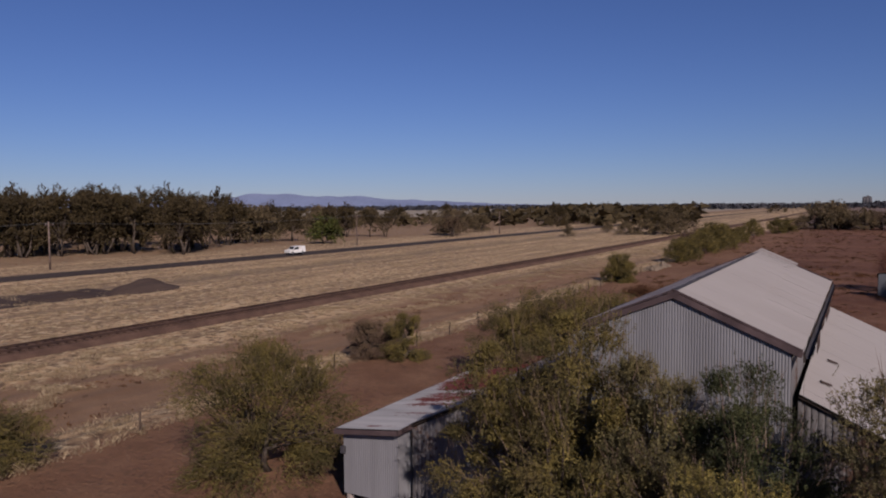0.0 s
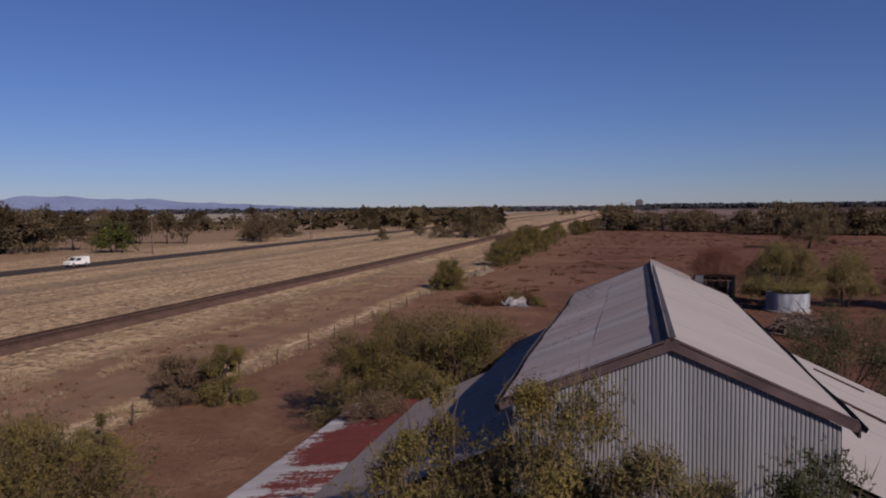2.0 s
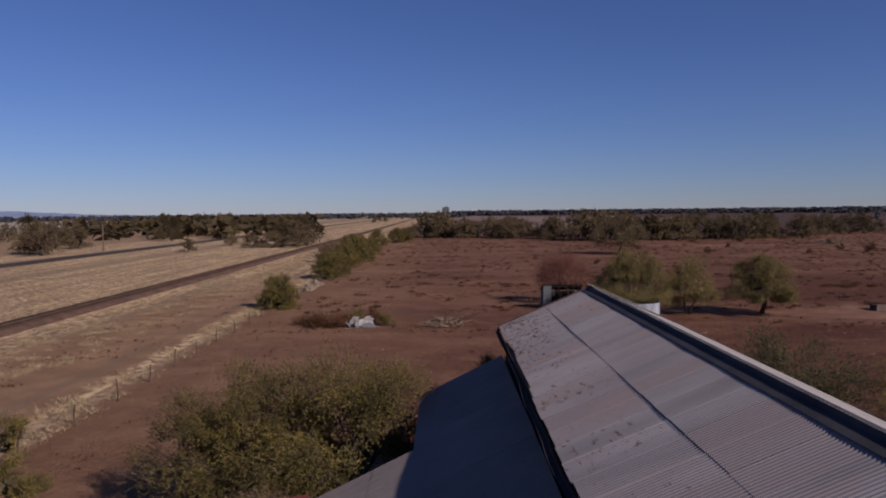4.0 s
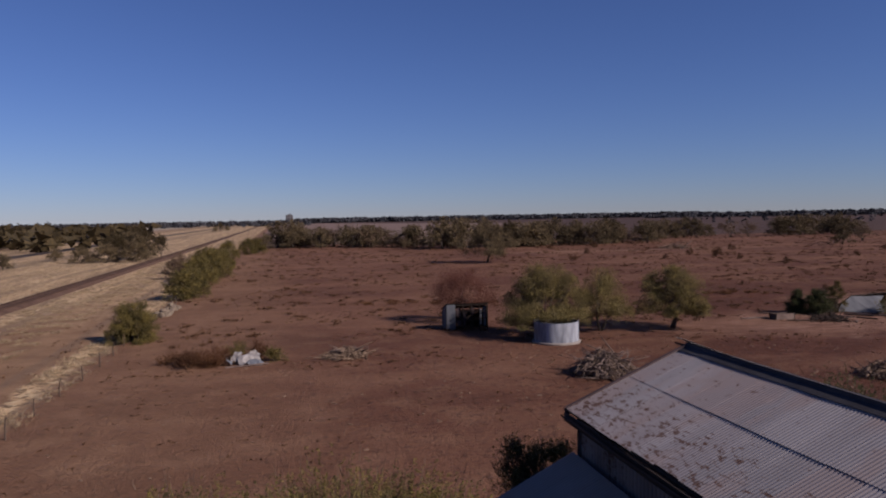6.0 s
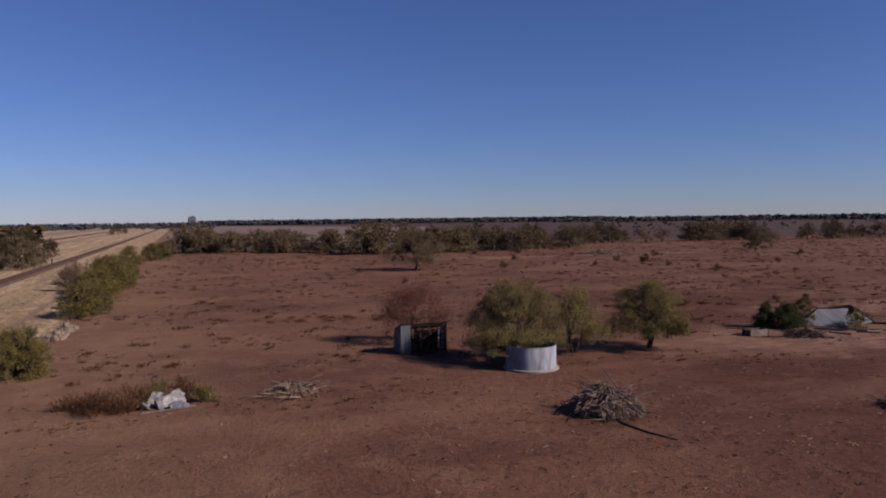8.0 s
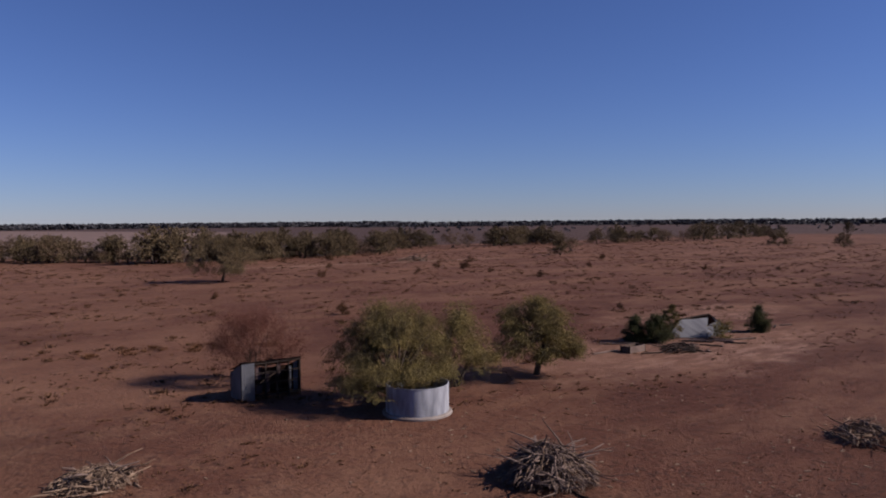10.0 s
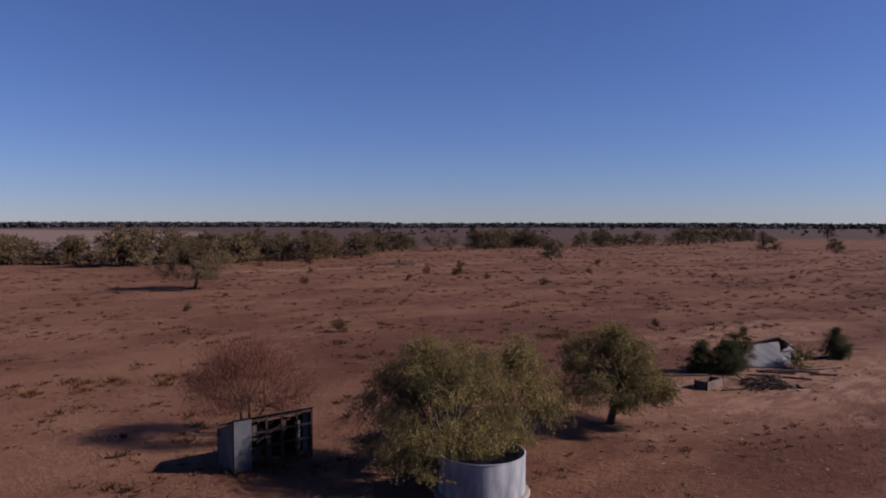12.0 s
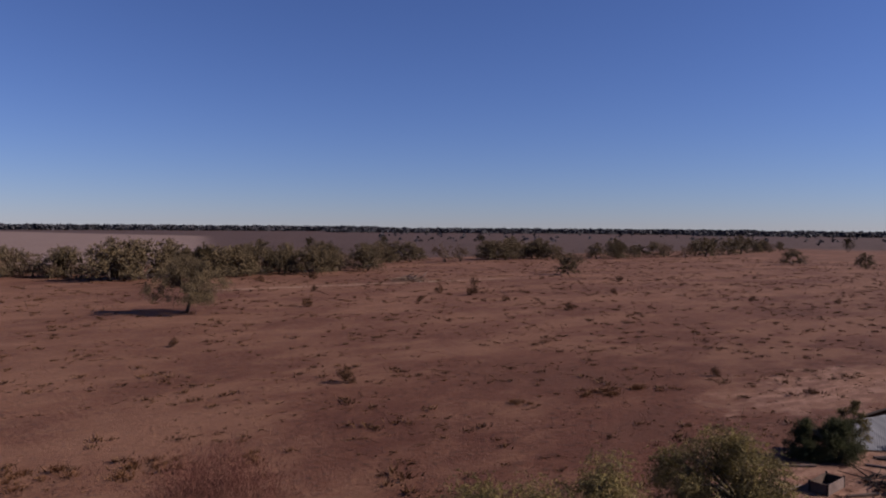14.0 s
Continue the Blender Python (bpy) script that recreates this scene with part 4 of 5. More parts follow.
# ---- bushes and trees ----
def build_near_bushes():
    g = "pepper bushes round the shed"
    big = dict(size=(0.078, 0.020), spread=0.135, clear=0.0, full=0.9, low=0.03, inner=7, twigs=True)
    dense = dict(big, inner=4, full=1.0, lump=0.3)
    plant("pepper_bush", "broad olive bush with fine drooping leaves beside the annex", "bush", 4.5, 3.3, 1, LEAF_OLIVE, 103882, 80, at=grown(-19.5, 21.7, 0), group=g, **big)
    plant("pepper_bush", "tall olive bush leaning on the woolshed corner", "bush", 6.9, 2.1, 2, LEAF_OLIVE, 100000, 96, at=grown(-6.4, 18.9, 40), group=g, **big)
    plant("pepper_bush", "olive bush filling the corner of annex and lean-to", "bush", 6.6, 1.8, 11, LEAF_OLIVE, 92000, 88, at=grown(-8.4, 19.2, 60), group=g, **big)
    plant("pepper_bush", "grey-green bush with bare twigs before the gable wall", "bush", 6.0, 1.7, 3, LEAF_GREY, 62000, 64, at=grown(-4.4, 18.9, 90), group=g, **big)
    plant("pepper_bush", "dark green bush before the gable wall", "bush", 6.1, 2.2, 4, LEAF_DEEP, 76000, 66, at=grown(-2.2, 18.6, 20), group=g, **big)
    plant("pepper_bush", "yellow-green bush standing before darker bushes", "bush", 5.0, 1.9, 5, LEAF_YELLOW, 55404, 43, at=grown(-2.4, 15.6, 70), group=g, **big)
    plant("pepper_bush", "grey-green bush by the long lean-to roof", "bush", 6.7, 2.4, 6, LEAF_GREY, 69255, 52, at=grown(1.0, 18.0, 10), group=g, **big)
    plant("pepper_bush", "wide olive bush growing against annex and lean-to", "bush", 5.6, 3.6, 7, LEAF_OLIVE, 120000, 110, at=grown(-12.4, 37.8, 120), group=g, **dense)
    plant("pepper_bush", "olive bush spreading behind the annex", "bush", 4.8, 3.1, 8, LEAF_OLIVE, 90000, 90, at=grown(-16.2, 38.6, 200), group=g, **dense)
    plant("pepper_bush", "olive bush close to the shaded lean-to wall", "bush", 4.9, 1.6, 9, LEAF_OLIVE, 55404, 43, at=grown(-7.2, 41.6, 10), group=g, **big)
    plant("pepper_bush", "dark olive bush behind the long lean-to", "bush", 5.2, 3.4, 10, LEAF_DEEP, 56000, 63, at=grown(4.2, 42.2, 60), group=g, **big)
    plant("pepper_bush", "dark olive bush in the scrub behind the shed", "bush", 5.0, 3.6, 12, LEAF_OLIVE, 56000, 63, at=grown(9.6, 40.4, 160), group=g, **big)
    plant("pepper_bush", "dark green bush beside the long lean-to", "bush", 4.6, 3.2, 13, LEAF_DEEP, 50000, 58, at=grown(9.4, 34.0, 250), group=g, **big)
    plant("fence_bush", "small olive bush beside the white fence post", "bush", 3.0, 2.3, 14, LEAF_OLIVE, 55404, 43, at=grown(-29.0, 15.6, 30), **big)
    plant("fence_bush", "half-dead bush with reddish bare twigs and green shoots", "bush", 2.5, 1.6, 15, LEAF_HALF, 36000, 60, at=grown(-28.0, 40.2, 30), **dense)
    plant("fence_bush", "low olive bush beside a half-dead one", "bush", 2.9, 1.5, 16, LEAF_OLIVE, 44000, 60, at=grown(-25.9, 41.0, 30), **dense)
    plant("fence_bush", "small upright olive shrub on red earth", "shrub", 1.7, 0.8, 17, LEAF_OLIVE, 12465, 19, at=grown(-26.4, 32.2, 30), **big)


def build_yard_trees():
    plant("weeping_tree", "wide weeping olive tree behind the iron tank", "tree", 6.15, 3.8, 21, LEAF_PALE, 110000, 130, (0.12, 0.022), 0.14, 0.12, 0.85, 4, 0.15, at=grown(9.2, 84.1, 0), clear=1.2, over=(0.15, -2.7, 2.5, 1.9), inner=5, full=1.0, lump=0.3, twigs=True)
    plant("weeping_tree", "smaller weeping olive tree beside a wider one", "tree", 5.3, 2.4, 22, LEAF_PALE, 30000, 40, (0.15, 0.028), 0.12, 0.19, 0.9, 2, 0.12, at=grown(15.4, 85.6, 40), clear=0.5)
    plant("shade_tree", "round green shade tree on a short dark trunk", "tree", 5.4, 3.35, 23, LEAF_PALE, 60000, 120, (0.12, 0.03), 0.3, 0.13, 0.5, 1, 0.2, at=grown(22.2, 84.7, 70), clear=1.35, full=0.9, inner=7, lump=0.12, twigs=True)
    plant("bare_tree", "leafless reddish twiggy tree behind the iron shack", "tree", 4.4, 2.8, 24, LEAF_DRY, 38000, 120, (0.3, 0.011), 0.22, 0.17, -0.5, 4, 0.08, at=grown(4.6, 95.4, 0), clear=0.8, inner=0, bark=DARK_TIMBER)
    plant("dark_bush", "dense dark green bush beside the fallen roof", "bush", 2.25, 0.95, 25, LEAF_DEEP, 32000, 60, (0.07, 0.022), inner=4, full=1.0, lump=0.08, spread=0.2, at=grown(39.9, 89.6, 0))
    plant("dark_bush", "dense dark green bush beside the fallen roof", "bush", 2.4, 1.3, 26, LEAF_DEEP, 42000, 70, (0.07, 0.022), inner=4, full=1.0, lump=0.1, spread=0.2, at=grown(41.4, 88.2, 60))
    plant("dark_bush", "thin olive bush with bare twigs beside the fallen roof", "bush", 3.0, 0.95, 29, LEAF_OLIVE, 20000, 40, (0.09, 0.022), inner=0, full=0.8, spread=0.16, twigs=True, at=grown(43.6, 88.3, 20))
    plant("dark_bush", "single round dark bush on bare red ground", "bush", 2.4, 1.05, 27, LEAF_DEEP, 32000, 60, (0.07, 0.022), 0.06, 0.2, inner=4, full=1.0, lump=0.15, at=grown(54.2, 85.6, 30))
    plant("lone_tree", "lone spreading tree in the open red paddock", "tree", 8.4, 5.6, 28, LEAF_ROW, 40000, 90, (0.22, 0.06), 0.28, 0.1, 0.7, 1, 0.24, at=grown(34.0, 186.0, 0), clear=1.0)


def build_fence_bushes():
    a = plant("round_bush", "dense round olive bush beside the paddock fence", "bush", 3.35, 2.0, 31, LEAF_OLIVE, 50000, 90, (0.1, 0.035), 0.03, 0.14, 0.1, 4, 0.06, at=grown(-26.9, 93.6), inner=5, full=1.0, lump=0.1, group="bushes along the fence")
    b = plant("round_bush", "loose grey-green bush beside the paddock fence", "bush", 3.7, 2.3, 32, LEAF_OLIVE, 12000, 60, (0.18, 0.065), 0.05, 0.14, 0.2, 4, 0.07, at=grown(-26.9, 128.6), group="bushes along the fence")
    for x, y, s, turn in ((-25.9, 131.5, 1.0, 60), (-27.2, 139.0, 0.85, 230), (-26.6, 152, 1.2, 120), (-26.9, 160, 1.45, 10), (-25.6, 168, 1.3, 75), (-27.0, 181, 1.25, 200), (-25.6, 192, 1.0, 80), (-27.6, 214, 0.9, 30), (-27.3, 238, 1.25, 100), (-23.0, 262, 1.25, 30), (-20.0, 270, 1.2, 140)):
        copy_thing(b, grown(x, y, turn, s))
    dead = plant("round_bush", "upright half-dead brown bush outside the paddock fence", "bush", 3.4, 1.9, 33, LEAF_HALF, 5000, 50, (0.22, 0.05), 0.05, 0.14, -0.3, 5, 0.05, at=grown(-33.0, 168), group="bushes along the fence")
    for x, y, s, turn in ((-31.0, 160, 0.8, 60), (-33.8, 182, 1.1, 140), (-30.0, 200, 0.9, 10)):
        copy_thing(dead, grown(x, y, turn, s))


def build_far_trees():
    """Trees far enough off to share a few builds."""
    leafy = dict(low=0.16, spread=0.12, stems=3, trunk=0.17, clear=0.4, lump=0.2, full=1.0, inner=4)
    gum = plant("gum_tree", "tall dark gum tree in a roadside belt", "tree", 12.6, 5.2, 41, LEAF_DARK, 3300, 40, (0.6, 0.22), 0.08, 0.13, 0.3, 2, 0.26, at=grown(-143.5, 92), group="gum trees beyond the road", clear=0.4)
    gum2 = plant("gum_tree", "slim dark gum tree in a roadside belt", "tree", 13.4, 4.0, 42, LEAF_DARK, 2900, 30, (0.6, 0.22), 0.24, 0.15, 0.3, 1, 0.26, at=grown(-137, 104.5), group="gum trees beyond the road", clear=2.0)
    bushy = plant("paddock_tree", "bushy grey-green tree in a far tree row", "tree", 8.9, 5.2, 43, LEAF_ROW, 3800, 34, (0.46, 0.19), at=grown(46, 268), group="tree row across the paddock", **leafy)
    broad = plant("paddock_tree", "broad olive tree in a far tree row", "tree", 8.2, 6.0, 44, LEAF_ROW, 3800, 40, (0.46, 0.19), at=grown(80, 268), group="tree row across the paddock", **leafy)
    thin = plant("paddock_tree", "thin half-bare tree in a far tree row", "tree", 7.6, 4.4, 45, LEAF_HALF, 1600, 34, (0.5, 0.12), at=grown(4, 308), group="tree row across the paddock", **leafy)
    green = plant("green_tree", "bright green round tree beside the road", "tree", 6.8, 4.6, 46, LEAF_GREEN, 3600, 45, (0.5, 0.2), at=grown(-124.2, 153.7), **leafy)
    kinds = [gum, gum2, bushy, broad, thin]
    rng = random.Random(17)
    # belt beyond the road
    for i in range(80):
        x, y = rng.uniform(-196, -135), rng.uniform(54, 130)
        if x > -135 - 0.35 * (113 - y) and y < 113:
            x -= 14
        copy_thing(rng.choice((gum, gum2, gum, gum)), grown(x, y, rng.uniform(0, 360), rng.uniform(0.6, 1.1)))
    # the belt's nearer corner, then single trees northward
    for k, x, y, s in ((0, -131, 112, 0.95), (1, -134, 117, 0.9), (0, -141, 107, 0.9), (0, -146, 100, 1.0), (1, -151, 93, 0.95), (0, -151, 86, 0.95), (0, -152, 142, 1.05), (0, -124, 107, 0.88), (1, -126, 110, 0.9),
                       (0, -143, 138, 0.85), (1, -148, 145, 0.85), (0, -153, 151, 0.85), (0, -146, 157, 0.8), (0, -141, 160, 0.72), (0, -144, 190, 0.78), (1, -138, 194, 0.7), (0, -149, 188, 0.75), (0, -133, 196, 0.6)):
        copy_thing(kinds[k], grown(x, y, 73 * x, s))
    for k, x, y, s in ((0, -151, 153, 0.72), (3, -145, 150, 1.2), (0, -159, 163, 0.7), (3, -157, 194, 1.15), (0, -151, 197, 0.7), (2, -165, 201, 1.1), (2, -247, 346, 1.0), (3, -196, 306, 0.8), (2, -187, 316, 0.8),
                       (2, -118, 213, 0.95), (4, -113, 205, 1.0), (3, -122, 216, 0.9), (3, -122, 243, 0.75), (3, -132, 247, 1.0), (2, -138, 251, 0.9), (0, -115, 305, 0.7), (2, -214, 324, 0.9), (3, -230, 323, 1.0), (2, -78.4, 216, 0.42), (2, -77, 253, 0.42)):
        copy_thing(kinds[k], grown(x, y, 47 * x, s))
    for k, x, y, s in ((0, -67, 242, 0.36), (0, -61, 247, 0.5), (3, -54, 245, 0.95), (0, -55, 255, 0.72), (0, -62, 259, 0.52), (3, -66, 237, 0.5), (0, -49, 261, 0.5), (2, -52, 236, 0.62),
                       (0, -58, 242, 0.54), (1, -56, 249, 0.64), (0, -52, 251, 0.66), (3, -60, 237, 0.6)):
        copy_thing(kinds[k], grown(x, y, 31 * x, s))
    # tree row across the paddock
    for k, x, y, s in ((2, -14, 314, 1.1), (2, -8, 309, 1.15), (4, 8, 310, 1.05), (4, 20, 291, 1.0), (4, 26, 296, 0.95), (3, 33, 286, 0.9), (2, 41, 263, 1.15), (3, 50, 266, 1.2), (0, 65, 262, 0.66), (2, 58, 270, 1.1),
                       (3, 73, 262, 1.0), (2, 88, 280, 1.05), (3, 96, 260, 0.95), (2, 104, 268, 1.0), (0, 111, 275, 0.64), (3, 119, 266, 0.85), (2, 126, 280, 0.9)):
        copy_thing(kinds[k], grown(x, y, 53 * x, s))
    for k, x, y, s in ((3, 140, 296, 0.85), (2, 150, 306, 0.9), (3, 162, 312, 0.95), (4, 176, 298, 1.0), (4, 186, 300, 0.9), (2, 205, 304, 0.9), (3, 222, 305, 1.05), (2, 234, 300, 1.0), (4, 186, 237, 0.8), (2, 256, 286, 0.8),
                       (3, 268, 283, 0.85), (4, 302, 282, 0.9), (4, 312, 276, 0.85), (2, 326, 274, 1.05), (3, 366, 284, 1.05), (2, 381, 286, 1.1)):
        copy_thing(kinds[k], grown(x, y, 59 * x, s))
    for k, x, y, s in ((3, 284, 209, 0.75), (2, 279, 180, 0.62), (0, 480, 269, 0.65), (0, 552, 263, 0.7), (2, 160, 217, 0.7), (3, 430, 300, 0.9), (2, 470, 330, 0.9), (0, 180, 420, 0.6), (0, 260, 470, 0.6), (2, 330, 420, 0.9), (0, 390, 520, 0.6)):
        copy_thing(kinds[k], grown(x, y, 61 * x, s))
    line = [(-16, 312), (12, 304), (40, 272), (75, 266), (115, 272), (160, 308), (215, 303), (270, 285), (330, 278), (390, 288), (470, 300)]
    for i in range(84):
        u = rng.uniform(0, 4.2) if i < 56 else rng.uniform(4.5, len(line) - 1.001)
        (xa, ya), (xb, yb) = line[int(u)], line[int(u) + 1]
        f = u - int(u)
        copy_thing(rng.choice((bushy, broad, thin, bushy, broad)), grown(xa + (xb - xa) * f + rng.gauss(0, 3), ya + (yb - ya) * f + rng.uniform(-4, 16), rng.uniform(0, 360), rng.uniform(0.55, 1.0)))
    # trees between road and railway, and beyond
    for i in range(30):
        y = rng.uniform(300, 900)
        copy_thing(rng.choice((gum, broad, bushy)), grown(rng.uniform(-128, -112) - 0.22 * (y - 300), y, rng.uniform(0, 360), rng.uniform(0.6, 0.95)))
    for i in range(5):
        y = rng.uniform(640, 1000)
        copy_thing(rng.choice((gum, broad)), grown(rng.uniform(-84, -58), y, rng.uniform(0, 360), rng.uniform(0.5, 0.8)))
    for i in range(16):
        copy_thing(rng.choice((bushy, broad, gum)), grown(rng.uniform(-260, -150), rng.uniform(230, 420), rng.uniform(0, 360), rng.uniform(0.5, 0.85)))


SALT = ((71.6, 241.2, 1.4), (86.8, 242.0, 1.4), (93.0, 183.5, 1.5), (88.8, 152.8, 1.0), (54.5, 183.6, 1.0), (28.2, 125.4, 1.0), (90.9, 192.2, 1.1), (76.4, 179.4, 0.8), (90.5, 170.7, 0.8),
        (58.4, 106.8, 0.6), (139.7, 130.2, 0.7), (129.9, 142.1, 0.8), (21.9, 154.5, 0.7), (112.0, 205.0, 1.2), (120.0, 168.0, 0.9), (44.0, 205.0, 1.0), (150.0, 190.0, 1.1), (70.0, 210.0, 0.9))


def build_saltbush():
    first = plant("saltbush", "small dark upright saltbush on open red ground", "shrub", 1.3, 0.7, 95, LEAF_SHRUB, 2600, 20, (0.12, 0.035), 0.02, 0.2, 0.0, 3, 0.03, at=grown(SALT[0][0], SALT[0][1]), group="saltbush in the paddock")
    for i, (x, y, s) in enumerate(SALT[1:]):
        copy_thing(first, grown(x, y, 77 * i, s))


def tufts(name, label, category, spots, leaf, rng, blades, tall, wide, lean, thick):
    """Tufts of blades or twigs, all in one mesh."""
    n = len(spots)
    base = np.repeat(np.array(spots), blades, 0)
    k = len(base)
    size = np.repeat(rng.uniform(0.55, 1.3, n), blades)
    a = rng.uniform(0, 2 * math.pi, k)
    out = np.abs(rng.normal(0, wide, k)) * size
    high = tall * size * rng.uniform(0.6, 1.2, k)
    way = np.stack([np.cos(a) * lean, np.sin(a) * lean, np.ones(k)], 1) + rng.normal(0, 0.2, (k, 3))
    c = np.stack([base[:, 0] + np.cos(a) * out, base[:, 1] + np.sin(a) * out, high * 0.48], 1)
    tagged(new(name, leaf_mesh(name, c, way, high, thick * size, leaf, rng)), label, category, kind="stuff")


def build_ground_cover():
    rng = np.random.default_rng(3)

    def scatter(n, x0, x1, y0, y1, keep, power=1.5):
        out = []
        while len(out) < n:
            x, y = rng.uniform(x0, x1), y0 + (y1 - y0) * rng.uniform() ** power
            if keep(x, y):
                out.append((x, y))
        return out

    def patchy(limit, size):
        return lambda x, y: noise.noise(Vector((x / size, y / size, 3))) > limit
    clear_rail = lambda x, y: abs(x - rail_x(y)) > 2.9 and patchy(0.08, 2.4)(x, y)
    tufts("dry_grass", "pale dry grass tufts between fence and railway", "grass", scatter(11000, -48.5, -35, 15, 230, clear_rail), STRAW, rng, 7, 0.24, 0.24, 0.8, 0.035)
    tufts("dry_grass", "pale dry grass between railway and road", "grass", scatter(10000, -95, -50, 25, 260, clear_rail), STRAW, rng, 6, 0.26, 0.34, 0.8, 0.06)
    tufts("fence_grass", "tall pale grass caught along the fence", "grass", scatter(1900, -30.6, -27.4, 14, 190, patchy(0.0, 3.1)), STRAW, rng, 10, 0.3, 0.34, 0.9, 0.035)
    tufts("low_shrubs", "low brown shrubs scattered over red earth", "shrub", scatter(4200, -27, 330, 88, 330, patchy(-0.1, 14.0), 1.25), LEAF_SHRUB, rng, 36, 0.36, 0.4, 0.9, 0.09)
    tufts("low_shrubs", "small dark tussocks on bare red earth", "shrub", scatter(4400, -26, 190, 76, 240, patchy(0.0, 9.0), 1.2), LEAF_SHRUB, rng, 24, 0.17, 0.16, 0.9, 0.045)
    tufts("low_shrubs", "scattered brown clods and dead weeds on bare earth", "shrub", scatter(2200, -26, 70, 40, 140, patchy(-0.1, 9.0), 1.0), LEAF_SHRUB, rng, 9, 0.11, 0.12, 1.2, 0.06)
    band = lambda x, y: abs(y - 113.6 + 0.36 * max(0.0, x - 2) * (x < 20) + 0.2 * max(0.0, x - 20) * (x > 20) - 0.6 * math.sin(x)) < 1.3 and (x < 15 or x > 35)
    tufts("low_shrubs", "rust-brown weeds in broken rows on red earth", "shrub", scatter(60, -4, 50, 100, 117, band), LEAF_WEED, rng, 80, 0.4, 0.36, 0.7, 0.05)
    tufts("track_weeds", "sparse brown weeds on bare ground by the fence", "grass", scatter(500, -40, -31, 14, 150, patchy(0.0, 5.0)), LEAF_SHRUB, rng, 8, 0.2, 0.15, 0.8, 0.06)


build_near_bushes()
build_yard_trees()
build_fence_bushes()
build_far_trees()
build_saltbush()
build_ground_cover()


# ---- yard things ----
def build_tank():
    ob = thing("water_tank", pose(9.35, 81.4, 0), "open round water tank of pale corrugated iron on a concrete ring", "water tank")
    s = Shape()
    n, r, tall = 56, 1.9, 1.8
    prof = []
    for i in range(89):
        z = 0.12 + (tall - 0.12) * i / 88
        prof.append((r + 0.007 * math.cos(2 * math.pi * i / 4), z))
    prof += [(r + 0.03, tall + 0.02), (r - 0.05, tall + 0.02)] + [(r - 0.05, tall - 0.03 - (tall - 0.15) * i / 6) for i in range(7)]
    k = len(prof)
    pts = [(a * math.cos(2 * math.pi * j / n), a * math.sin(2 * math.pi * j / n), z) for j in range(n) for a, z in prof]
    s.add(pts, [(j * k + i, ((j + 1) % n) * k + i, ((j + 1) % n) * k + i + 1, j * k + i + 1) for j in range(n) for i in range(k - 1)])
    part("shell", s, TANK_IRON, ob, "pale corrugated shell with lime streaks", True)
    s = Shape()
    prof = [(r - 0.2, -0.05), (r + 0.2, -0.05), (r + 0.22, 0.1), (r + 0.16, 0.17), (r - 0.2, 0.17)]
    k = len(prof)
    pts = [(a * math.cos(2 * math.pi * j / n), a * math.sin(2 * math.pi * j / n), z) for j in range(n) for a, z in prof]
    s.add(pts, [(j * k + i, ((j + 1) % n) * k + i, ((j + 1) % n) * k + i + 1, j * k + i + 1) for j in range(n) for i in range(k - 1)])
    part("footing", s, CONCRETE, ob, "pale concrete ring footing")


